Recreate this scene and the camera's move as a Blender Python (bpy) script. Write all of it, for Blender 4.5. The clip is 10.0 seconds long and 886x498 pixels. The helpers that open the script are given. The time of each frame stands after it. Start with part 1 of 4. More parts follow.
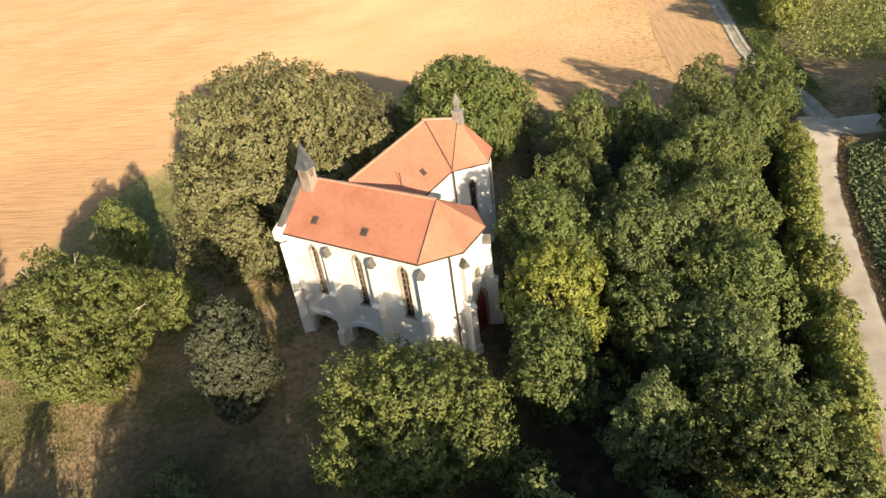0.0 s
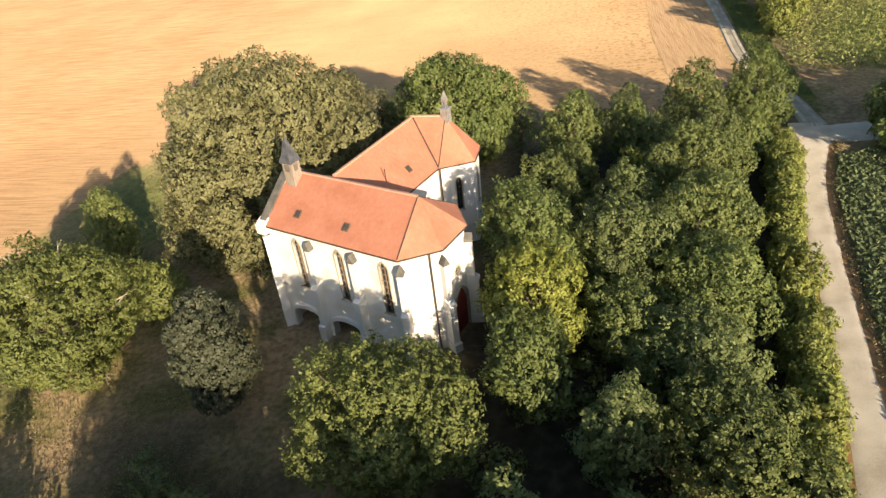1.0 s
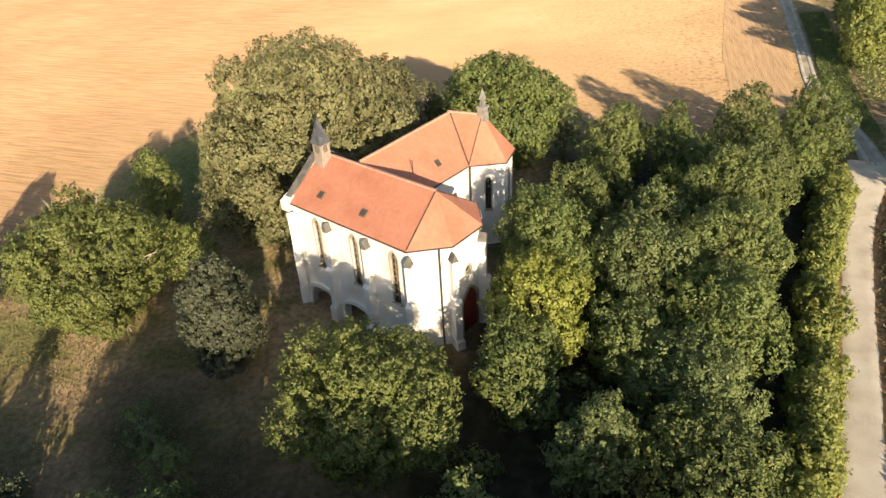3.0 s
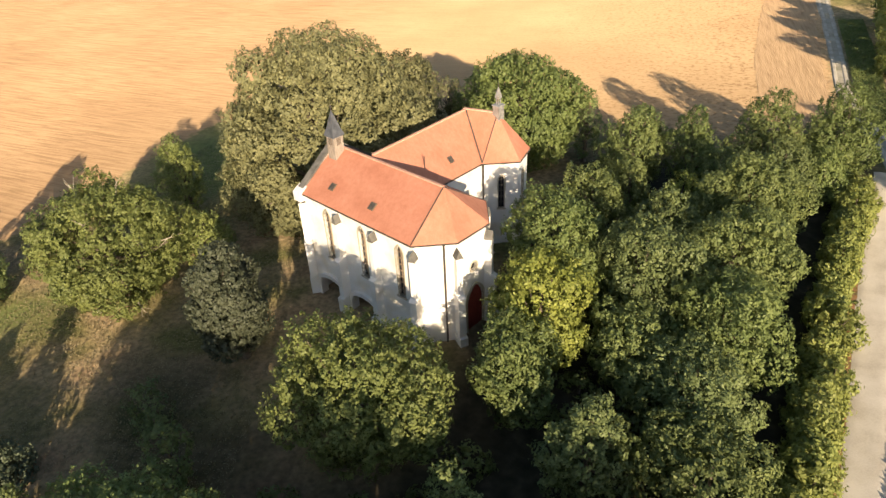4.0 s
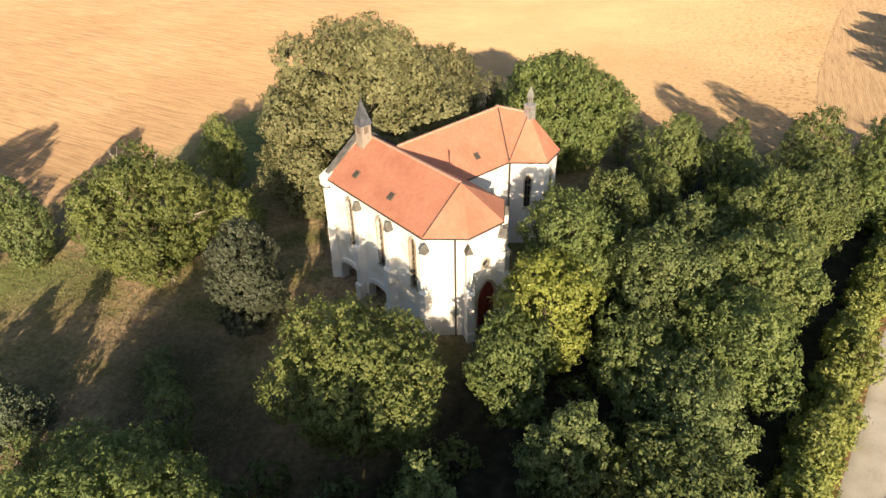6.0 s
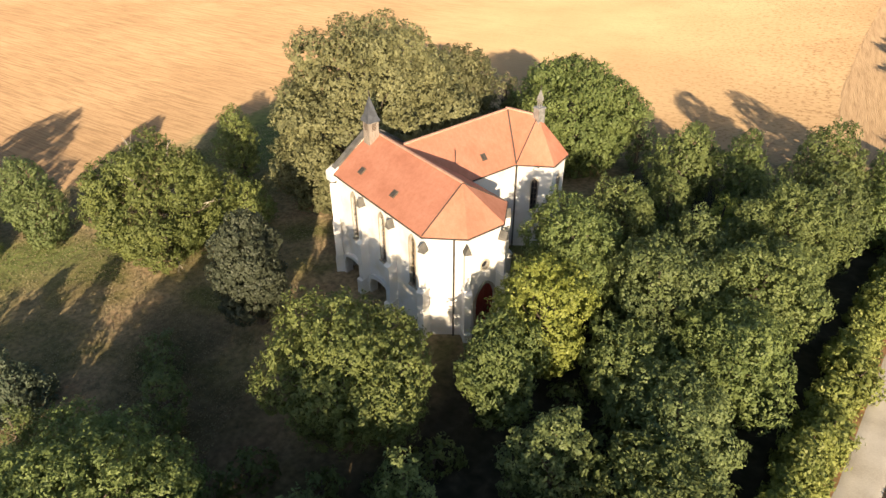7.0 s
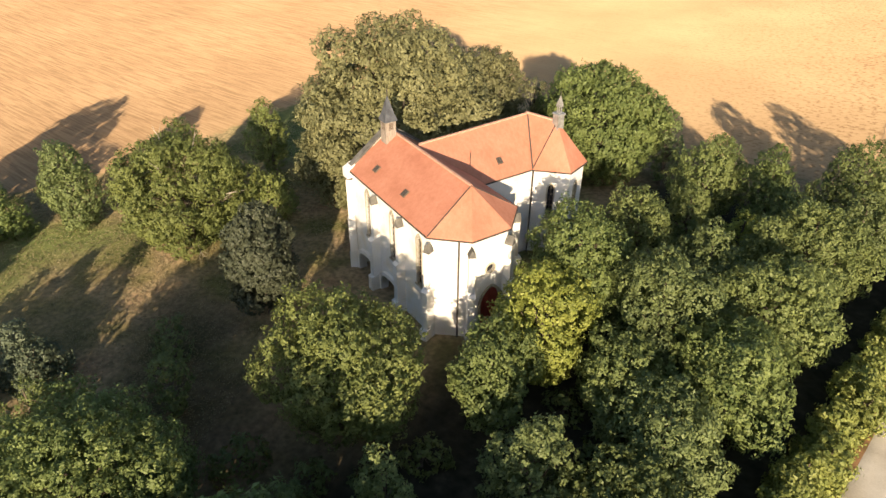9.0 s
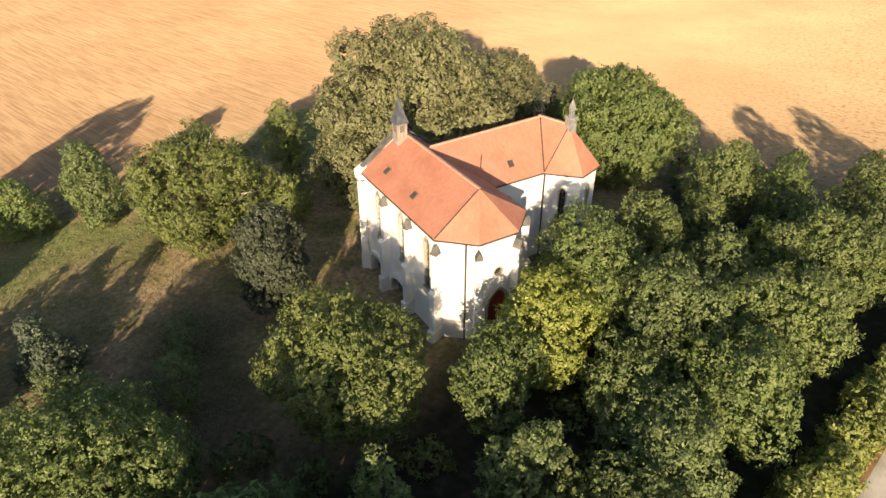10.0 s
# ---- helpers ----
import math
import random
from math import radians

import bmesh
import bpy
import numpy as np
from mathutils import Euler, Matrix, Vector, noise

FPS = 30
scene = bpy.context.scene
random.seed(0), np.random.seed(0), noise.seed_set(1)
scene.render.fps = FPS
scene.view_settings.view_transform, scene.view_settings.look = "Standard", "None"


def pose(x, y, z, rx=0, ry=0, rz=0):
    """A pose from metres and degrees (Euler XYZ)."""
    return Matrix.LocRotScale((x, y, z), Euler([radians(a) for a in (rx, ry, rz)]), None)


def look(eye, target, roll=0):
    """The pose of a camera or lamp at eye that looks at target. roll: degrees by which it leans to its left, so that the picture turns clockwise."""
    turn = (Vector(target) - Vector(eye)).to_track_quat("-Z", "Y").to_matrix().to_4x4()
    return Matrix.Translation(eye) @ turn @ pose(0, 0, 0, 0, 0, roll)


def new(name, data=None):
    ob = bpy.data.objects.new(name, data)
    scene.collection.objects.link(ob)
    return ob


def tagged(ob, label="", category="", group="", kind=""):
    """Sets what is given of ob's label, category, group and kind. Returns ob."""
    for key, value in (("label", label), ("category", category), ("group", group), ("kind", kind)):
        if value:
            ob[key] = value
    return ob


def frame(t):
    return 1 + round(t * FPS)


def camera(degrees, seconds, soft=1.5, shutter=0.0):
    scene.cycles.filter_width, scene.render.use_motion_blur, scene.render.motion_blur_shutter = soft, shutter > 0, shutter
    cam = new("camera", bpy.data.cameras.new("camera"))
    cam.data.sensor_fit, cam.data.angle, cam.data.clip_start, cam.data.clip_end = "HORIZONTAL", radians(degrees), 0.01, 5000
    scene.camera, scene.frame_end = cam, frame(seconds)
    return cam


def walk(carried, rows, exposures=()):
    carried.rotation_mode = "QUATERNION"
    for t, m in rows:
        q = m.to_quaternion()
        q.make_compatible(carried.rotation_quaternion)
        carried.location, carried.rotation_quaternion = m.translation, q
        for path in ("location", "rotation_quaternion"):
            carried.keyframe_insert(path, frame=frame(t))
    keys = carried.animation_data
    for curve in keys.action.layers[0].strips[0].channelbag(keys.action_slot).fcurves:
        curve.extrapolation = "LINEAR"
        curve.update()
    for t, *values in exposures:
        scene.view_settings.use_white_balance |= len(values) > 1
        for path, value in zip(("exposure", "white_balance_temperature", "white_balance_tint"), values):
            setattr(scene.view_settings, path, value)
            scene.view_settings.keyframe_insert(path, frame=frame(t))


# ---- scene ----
cam = camera(67.0, 10.0, soft=1.45)
PATH = [
    (0, (2.377, -0.04, 35.252), (2.129, 1.62, 34.164), -8.3),
    (0.5, (3.133, -0.011, 35.185), (2.878, 1.646, 34.096), -8.3),
    (1, (3.917, 0.052, 35.107), (3.662, 1.707, 34.013), -7.0),
    (1.5, (4.716, 0.082, 35.034), (4.42, 1.731, 33.942), -5.9),
    (2, (5.63, 0.181, 34.952), (5.274, 1.82, 33.863), -5.0),
    (2.5, (6.513, 0.309, 34.924), (6.118, 1.94, 33.836), -4.1),
    (4, (9.22, 0.608, 34.836), (8.7, 2.202, 33.747), -2.7),
    (4.5, (9.973, 0.757, 34.889), (9.412, 2.337, 33.799), -2.4),
    (5, (10.784, 0.95, 34.935), (10.178, 2.511, 33.842), -2.1),
    (5.5, (11.613, 1.147, 34.955), (10.968, 2.69, 33.859), -1.8),
    (7, (13.997, 1.974, 35.132), (13.259, 3.471, 34.03), -0.0),
    (7.5, (14.675, 2.261, 35.194), (13.909, 3.746, 34.094), 0.5),
    (8, (15.353, 2.575, 35.275), (14.557, 4.047, 34.179), 0.9),
    (8.5, (15.959, 2.855, 35.346), (15.135, 4.308, 34.247), 0.9),
    (9, (16.565, 3.175, 35.415), (15.711, 4.608, 34.311), 0.5),
    (9.5, (17.113, 3.485, 35.479), (16.23, 4.897, 34.372), -0.0),
    (10, (17.666, 3.835, 35.523), (16.748, 5.23, 34.423), -0.1),
]
walk(cam, [(t, look(eye, target, roll)) for t, eye, target, roll in PATH])

# ---- light ----
SUN_EL, SUN_TO = radians(16.3), Vector((0.475, -0.88, 0))
world = bpy.data.worlds.new("evening_sky")
scene.world = world
world.use_nodes = True
wn, wl = world.node_tree.nodes, world.node_tree.links
sky = wn.new("ShaderNodeTexSky")
sky.sky_type, sky.sun_disc = "NISHITA", False
sky.sun_elevation, sky.sun_rotation = SUN_EL, math.atan2(SUN_TO.x, SUN_TO.y)
wl.new(sky.outputs[0], wn["Background"].inputs[0])
wn["Background"].inputs[1].default_value = 0.088
sun = new("sun", bpy.data.lights.new("sun", "SUN"))
sun.data.energy, sun.data.angle, sun.data.color = 5.0, radians(0.53), (1.0, 0.80, 0.57)
sun.matrix_world = look((60, -130, 50), (60 - SUN_TO.x * 100, -130 - SUN_TO.y * 100, 50 - 100 * math.tan(SUN_EL)))
scene.view_settings.exposure = 0.84


# ---- materials ----
def material(name, colours, scale=4.0, rough=0.9, bump=0.3, fine=40.0, bump_size=0.05, metal=0.0, stretch=(1, 1, 1),
             diffuse_rough=0.0, specular=0.3, random_tint=0.0, island=False, coords="Object"):
    """Noise at two scales between colours, with fine relief."""
    m = bpy.data.materials.new(name)
    m.use_nodes = True
    nt = m.node_tree
    n, l = nt.nodes, nt.links
    b = n["Principled BSDF"]
    b.inputs["Roughness"].default_value = rough
    b.inputs["Metallic"].default_value = metal
    b.inputs["Specular IOR Level"].default_value = specular
    b.inputs["Diffuse Roughness"].default_value = diffuse_rough
    tc, mp = n.new("ShaderNodeTexCoord"), n.new("ShaderNodeMapping")
    mp.inputs["Scale"].default_value = stretch
    l.new(tc.outputs[coords], mp.inputs[0])
    big, small = n.new("ShaderNodeTexNoise"), n.new("ShaderNodeTexNoise")
    big.inputs["Scale"].default_value, small.inputs["Scale"].default_value = scale, fine
    big.inputs["Detail"].default_value, small.inputs["Detail"].default_value = 6, 4
    for t in (big, small):
        l.new(mp.outputs[0], t.inputs["Vector"])
    mix = n.new("ShaderNodeMath")
    mix.operation = "MULTIPLY_ADD"
    mix.inputs[1].default_value = 0.35
    l.new(small.outputs[0], mix.inputs[0])
    l.new(big.outputs[0], mix.inputs[2])
    shift = n.new("ShaderNodeMath")
    shift.operation = "SUBTRACT"
    shift.inputs[1].default_value = 0.175
    l.new(mix.outputs[0], shift.inputs[0])
    ramp = n.new("ShaderNodeValToRGB")
    e = ramp.color_ramp.elements
    while len(e) < len(colours):
        e.new(0.5)
    for k, c in enumerate(colours):
        e[k].position = 0.3 + 0.4 * k / max(1, len(colours) - 1)
        e[k].color = (*c, 1)
    l.new(shift.outputs[0], ramp.inputs[0])
    out = ramp.outputs[0]
    if random_tint:
        hsv = n.new("ShaderNodeHueSaturation")
        if island:
            r = n.new("ShaderNodeNewGeometry").outputs["Random Per Island"]
        else:
            r = n.new("ShaderNodeObjectInfo").outputs["Random"]
        mr = n.new("ShaderNodeMapRange")
        mr.inputs[3].default_value, mr.inputs[4].default_value = 1 - random_tint, 1 + random_tint
        l.new(r, mr.inputs[0])
        l.new(mr.outputs[0], hsv.inputs["Value"])
        l.new(out, hsv.inputs["Color"])
        out = hsv.outputs[0]
    l.new(out, b.inputs["Base Color"])
    bp = n.new("ShaderNodeBump")
    bp.inputs["Strength"].default_value, bp.inputs["Distance"].default_value = bump, bump_size
    l.new(small.outputs[0], bp.inputs["Height"])
    l.new(bp.outputs[0], b.inputs["Normal"])
    return m


def leaf_material(name, dark, light, translucent=0.3, spread=0.35):
    """Leaves: two tones by leaf, larger patches by place, light through the blade."""
    m = bpy.data.materials.new(name)
    m.use_nodes = True
    n, l = m.node_tree.nodes, m.node_tree.links
    out = n["Material Output"]
    b = n["Principled BSDF"]
    b.inputs["Roughness"].default_value = 0.55
    b.inputs["Specular IOR Level"].default_value = 0.3
    geo, tc, noise_ = n.new("ShaderNodeNewGeometry"), n.new("ShaderNodeTexCoord"), n.new("ShaderNodeTexNoise")
    noise_.inputs["Scale"].default_value, noise_.inputs["Detail"].default_value = 0.45, 3
    l.new(tc.outputs["Object"], noise_.inputs["Vector"])
    add = n.new("ShaderNodeMath")
    add.operation = "MULTIPLY_ADD"
    add.inputs[1].default_value = 0.30
    l.new(geo.outputs["Random Per Island"], add.inputs[0])
    l.new(noise_.outputs[0], add.inputs[2])
    ramp = n.new("ShaderNodeValToRGB")
    e = ramp.color_ramp.elements
    e[0].position, e[1].position = 0.65 - spread, 0.65 + spread
    e[0].color, e[1].color = (dark[0] * 0.96, dark[1], dark[2] * 1.2, 1), (light[0] * 0.97, light[1], light[2] * 1.17, 1)
    l.new(add.outputs[0], ramp.inputs[0])
    tint = n.new("ShaderNodeHueSaturation")
    mr = n.new("ShaderNodeMapRange")
    mr.inputs[3].default_value, mr.inputs[4].default_value = 0.85, 1.15
    l.new(n.new("ShaderNodeObjectInfo").outputs["Random"], mr.inputs[0])
    l.new(mr.outputs[0], tint.inputs["Value"])
    l.new(ramp.outputs[0], tint.inputs["Color"])
    l.new(tint.outputs[0], b.inputs["Base Color"])
    tr = n.new("ShaderNodeBsdfTranslucent")
    l.new(tint.outputs[0], tr.inputs["Color"])
    mix = n.new("ShaderNodeMixShader")
    mix.inputs[0].default_value = translucent
    l.new(b.outputs[0], mix.inputs[1])
    l.new(tr.outputs[0], mix.inputs[2])
    l.new(mix.outputs[0], out.inputs[0])
    return m


M_PLASTER = material("lime_plaster", [(0.74, 0.68, 0.55), (0.84, 0.82, 0.79), (0.82, 0.78, 0.69)], 0.45, 0.9, 0.25, 14, 0.02)
M_STONE = material("dressed_stone", [(0.34, 0.30, 0.23), (0.46, 0.41, 0.31), (0.54, 0.48, 0.37)], 1.5, 0.9, 0.35, 18, 0.02)
M_COPING = material("weathered_coping", [(0.085, 0.08, 0.072), (0.135, 0.128, 0.115), (0.19, 0.178, 0.155)], 1.5, 0.9, 0.4, 20, 0.02)
M_TILE = material("clay_tiles", [(0.455, 0.182, 0.110), (0.505, 0.214, 0.132), (0.545, 0.240, 0.152)], 0.5, 0.75, 0.25, 9, 0.02)
def tile_courses(m, pitch=0.28):
    """Adds faint horizontal courses and run-off streaks to the tiles."""
    n, l = m.node_tree.nodes, m.node_tree.links
    b = n["Principled BSDF"]
    tc, sep = n.new("ShaderNodeTexCoord"), n.new("ShaderNodeSeparateXYZ")
    l.new(tc.outputs["Object"], sep.inputs[0])
    saw = n.new("ShaderNodeMath")
    saw.operation = "PINGPONG"
    saw.inputs[1].default_value = pitch * 0.28
    l.new(sep.outputs["Z"], saw.inputs[0])
    old = b.inputs["Normal"].links[0].from_socket
    bp = n.new("ShaderNodeBump")
    bp.inputs["Strength"].default_value, bp.inputs["Distance"].default_value = 0.15, 0.2
    l.new(saw.outputs[0], bp.inputs["Height"])
    l.new(old, bp.inputs["Normal"])
    l.new(bp.outputs[0], b.inputs["Normal"])
    col = b.inputs["Base Color"].links[0].from_socket
    mp, st, rp, mx = n.new("ShaderNodeMapping"), n.new("ShaderNodeTexNoise"), n.new("ShaderNodeValToRGB"), n.new("ShaderNodeMix")
    mp.inputs["Scale"].default_value = (3.0, 3.0, 0.35)
    l.new(tc.outputs["Object"], mp.inputs[0])
    l.new(mp.outputs[0], st.inputs["Vector"])
    st.inputs["Scale"].default_value, st.inputs["Detail"].default_value = 1.0, 7
    rp.color_ramp.elements[0].position, rp.color_ramp.elements[0].color = 0.32, (0.92, 0.91, 0.90, 1)
    rp.color_ramp.elements[1].position, rp.color_ramp.elements[1].color = 0.66, (1.03, 1.05, 1.08, 1)
    l.new(st.outputs[0], rp.inputs[0])
    mx.data_type, mx.blend_type = "RGBA", "MULTIPLY"
    mx.inputs[0].default_value = 1.0
    l.new(col, mx.inputs[6])
    l.new(rp.outputs[0], mx.inputs[7])
    l.new(mx.outputs[2], b.inputs["Base Color"])


tile_courses(M_TILE)
M_RIDGE = material("ridge_tiles", [(0.58, 0.30, 0.20), (0.68, 0.42, 0.31)], 3.0, 0.8, 0.4, 20, 0.02)
M_LEAD = material("dark_lead", [(0.05, 0.045, 0.04), (0.10, 0.085, 0.07)], 4.0, 0.6, 0.2, 20, 0.01)
M_SLATE = material("spire_slate", [(0.055, 0.06, 0.07), (0.095, 0.10, 0.112), (0.14, 0.145, 0.155)], 2.0, 0.45, 0.4, 14, 0.02, specular=0.5)
M_ZINC = material("zinc_sheet", [(0.24, 0.235, 0.22), (0.34, 0.33, 0.31), (0.44, 0.43, 0.41)], 3.0, 0.4, 0.2, 16, 0.01, metal=0.3)
M_TURRET = material("turret_boards", [(0.20, 0.17, 0.14), (0.30, 0.255, 0.21), (0.40, 0.345, 0.29)], 3.0, 0.85, 0.4, 20, 0.02, stretch=(4, 4, 0.6))
M_DARKWOOD = material("louvre_wood", [(0.10, 0.08, 0.06), (0.19, 0.14, 0.10)], 3.0, 0.8, 0.3, 20, 0.02)
M_DOOR = material("red_door_paint", [(0.20, 0.035, 0.025), (0.30, 0.055, 0.04)], 2.0, 0.65, 0.3, 18, 0.01, stretch=(3, 3, 0.4))
M_LEADING = material("window_tracery", [(0.24, 0.17, 0.11), (0.36, 0.27, 0.18)], 3.0, 0.8, 0.3, 20, 0.01)
M_BARK = material("bark", [(0.06, 0.045, 0.03), (0.14, 0.11, 0.08), (0.20, 0.17, 0.13)], 3.0, 0.95, 0.8, 18, 0.04, stretch=(2, 2, 0.5))
M_TWIG = material("dead_twigs", [(0.30, 0.26, 0.20), (0.44, 0.39, 0.31)], 3.0, 0.9, 0.3, 20, 0.01)
M_ROAD = material("pale_gravel", [(0.46, 0.40, 0.31), (0.58, 0.52, 0.42), (0.66, 0.60, 0.50)], 0.45, 0.95, 0.4, 9, 0.03, diffuse_rough=0.6)
M_VERGE = material("dry_verge", [(0.17, 0.14, 0.06), (0.36, 0.20, 0.09), (0.46, 0.25, 0.12)], 0.9, 0.95, 0.6, 8, 0.06)
M_LANE = material("lane_gravel", [(0.22, 0.205, 0.145), (0.33, 0.30, 0.23), (0.42, 0.38, 0.31)], 0.5, 0.95, 0.4, 9, 0.03, diffuse_rough=0.6)
M_TRACK = material("worn_gravel", [(0.32, 0.29, 0.23), (0.43, 0.39, 0.32), (0.52, 0.47, 0.39)], 0.6, 0.95, 0.4, 9, 0.03, diffuse_rough=0.6)
M_HEADLAND = material("tracked_stubble", [(0.31, 0.205, 0.112), (0.41, 0.278, 0.155), (0.465, 0.322, 0.182)], 1.5, 1.0, 0.8, 5, 0.10, stretch=(1.6, 0.12, 1), diffuse_rough=1.0)

M_HATCH = material("dusty_hatch_glass", [(0.045, 0.04, 0.035), (0.09, 0.08, 0.07)], 5.0, 0.5, 0.1, 20, 0.005)
M_GLASS = bpy.data.materials.new("dark_glass")
M_GLASS.use_nodes = True
g_ = M_GLASS.node_tree.nodes["Principled BSDF"]
g_.inputs["Base Color"].default_value = (0.03, 0.03, 0.035, 1)
g_.inputs["Roughness"].default_value = 0.12

L_OAK = leaf_material("broad_leaves", (0.104, 0.142, 0.038), (0.262, 0.302, 0.080))
L_LIME = leaf_material("olive_leaves", (0.126, 0.126, 0.048), (0.325, 0.305, 0.122))
L_WALNUT = leaf_material("bright_leaves", (0.105, 0.134, 0.034), (0.290, 0.310, 0.078))
L_YELLOW = leaf_material("yellowing_leaves", (0.175, 0.212, 0.034), (0.490, 0.500, 0.098))
L_DARK = leaf_material("yew_needles", (0.042, 0.050, 0.024), (0.102, 0.108, 0.054), 0.1)
L_WOOD = leaf_material("wood_leaves", (0.104, 0.136, 0.040), (0.260, 0.290, 0.080))
L_WOOD2 = leaf_material("grey_green_leaves", (0.100, 0.132, 0.043), (0.245, 0.278, 0.084))
L_FIR = leaf_material("fir_needles", (0.052, 0.070, 0.036), (0.150, 0.172, 0.088), 0.1)
L_SHRUB = leaf_material("hedge_leaves", (0.150, 0.182, 0.040), (0.400, 0.405, 0.095))
L_CROP = leaf_material("crop_leaves", (0.115, 0.150, 0.058), (0.265, 0.300, 0.120))
L_CROP2 = leaf_material("ripening_crop_leaves", (0.260, 0.285, 0.075), (0.365, 0.375, 0.110))
L_GRASS = leaf_material("grass_blades", (0.16, 0.14, 0.058), (0.37, 0.285, 0.14))


# ---- ground ----
def gz(x, y=0.0):
    """The hillside's height."""
    return 9.0 * math.tanh(0.06 * (x + 13) / 9.0)


def mesh_object(name, verts, faces, mat, parent=None, label="", smooth=False):
    me = bpy.data.meshes.new(name)
    me.from_pydata([tuple(v) for v in verts], [], faces)
    me.validate()
    me.update()
    if mat:
        me.materials.append(mat)
    if smooth:
        me.shade_smooth()
    ob = new(name, me)
    if parent:
        ob.parent = parent
    if label:
        ob["label"] = label
    return ob


def part(name, bm, mat, parent, label=""):
    bmesh.ops.recalc_face_normals(bm, faces=bm.faces)
    me = bpy.data.meshes.new(name)
    bm.to_mesh(me)
    bm.free()
    me.materials.append(mat)
    ob = new(name, me)
    ob.parent = parent
    if label:
        ob["label"] = label
    return ob


FIELD_EDGE = [(-160, 8), (-92, 22), (-64, 34), (-56.5, 45), (-54, 62), (-51.5, 79), (-42, 88), (-22, 87), (0, 83), (20, 79), (29.5, 82), (31.5, 92), (34.0, 107), (38, 140), (60, 330)]


def ground_material():
    """Stubble beyond the field's edge, dry grass and bare earth in the grove, tree shade darkened in."""
    m = bpy.data.materials.new("ground_cover")
    m.use_nodes = True
    n, l = m.node_tree.nodes, m.node_tree.links
    b = n["Principled BSDF"]
    b.inputs["Roughness"].default_value = 1.0
    b.inputs["Specular IOR Level"].default_value = 0.1
    b.inputs["Diffuse Roughness"].default_value = 1.0
    tc = n.new("ShaderNodeTexCoord")

    def noise_tex(scale, detail=5, vec=None):
        t = n.new("ShaderNodeTexNoise")
        t.inputs["Scale"].default_value, t.inputs["Detail"].default_value = scale, detail
        l.new(vec or tc.outputs["Object"], t.inputs["Vector"])
        return t.outputs[0]

    def ramp(src, stops):
        r = n.new("ShaderNodeValToRGB")
        e = r.color_ramp.elements
        while len(e) < len(stops):
            e.new(0.5)
        for k, (p, c) in enumerate(stops):
            e[k].position, e[k].color = p, (*c, 1)
        l.new(src, r.inputs[0])
        return r.outputs[0]

    def blend(fac, a, c, kind="MIX"):
        x = n.new("ShaderNodeMix")
        x.data_type, x.blend_type = "RGBA", kind
        if isinstance(fac, float):
            x.inputs[0].default_value = fac
        else:
            l.new(fac, x.inputs[0])
        l.new(a, x.inputs[6])
        l.new(c, x.inputs[7])
        return x.outputs[2]

    grass = ramp(noise_tex(0.16, 8), [(0.36, (0.15, 0.15, 0.062)), (0.45, (0.25, 0.205, 0.105)), (0.55, (0.36, 0.275, 0.170)), (0.66, (0.29, 0.205, 0.132))])
    tuft = ramp(noise_tex(2.2, 6), [(0.3, (0.55, 0.58, 0.52)), (0.7, (1.25, 1.2, 1.1))])
    grass = blend(1.0, grass, tuft, "MULTIPLY")
    # stubble rows run across the field
    mp = n.new("ShaderNodeMapping")
    mp.vector_type = "TEXTURE"
    mp.inputs["Rotation"].default_value = (0, 0, radians(ROW_TURN))
    mp.inputs["Scale"].default_value = (40.0, 1.0, 1.0)
    l.new(tc.outputs["Object"], mp.inputs[0])
    rows = noise_tex(2.8, 2, mp.outputs[0])
    straw = ramp(noise_tex(0.05, 6), [(0.3, (0.41, 0.277, 0.152)), (0.5, (0.453, 0.312, 0.173)), (0.7, (0.488, 0.345, 0.195))])
    straw = blend(1.0, straw, ramp(rows, [(0.32, (0.95, 0.94, 0.93)), (0.5, (1.0, 1.0, 1.0)), (0.7, (1.025, 1.025, 1.02))]), "MULTIPLY")
    # cloddy and wheel-marked towards the lane, even further off
    sx, clod = n.new("ShaderNodeSeparateXYZ"), n.new("ShaderNodeMapRange")
    l.new(tc.outputs["Object"], sx.inputs[0])
    l.new(sx.outputs["X"], clod.inputs[0])
    for k, v in ((1, -14.0), (2, 22.0), (3, 0.18), (4, 1.0)):
        clod.inputs[k].default_value = v
    # the drill rows stand out darker at the field's far corner
    drill = n.new("ShaderNodeMapRange")
    l.new(sx.outputs["X"], drill.inputs[0])
    for k, v in ((1, -32.0), (2, -66.0), (3, 0.0), (4, 1.0)):
        drill.inputs[k].default_value = v
    straw = blend(drill.outputs[0], straw, blend(1.0, straw, ramp(rows, [(0.34, (0.70, 0.66, 0.65)), (0.50, (0.84, 0.80, 0.80)), (0.62, (0.94, 0.90, 0.90))]), "MULTIPLY"))
    straw = blend(clod.outputs[0], straw, blend(1.0, straw, ramp(noise_tex(1.7, 7), [(0.36, (0.66, 0.62, 0.58)), (0.45, (0.95, 0.94, 0.93)), (0.6, (1.05, 1.05, 1.04))]), "MULTIPLY"))
    # tree shade on glade and wood floor, put into the colour with leaf litter
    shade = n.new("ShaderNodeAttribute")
    shade.attribute_name = "litter_shade"
    shaded_litter = ramp(noise_tex(1.1, 7), [(0.3, (0.026, 0.027, 0.017)), (0.55, (0.048, 0.044, 0.029)), (0.75, (0.085, 0.070, 0.046))])
    grass = blend(shade.outputs["Fac"], grass, shaded_litter)
    lush = n.new("ShaderNodeAttribute")
    lush.attribute_name = "lush"
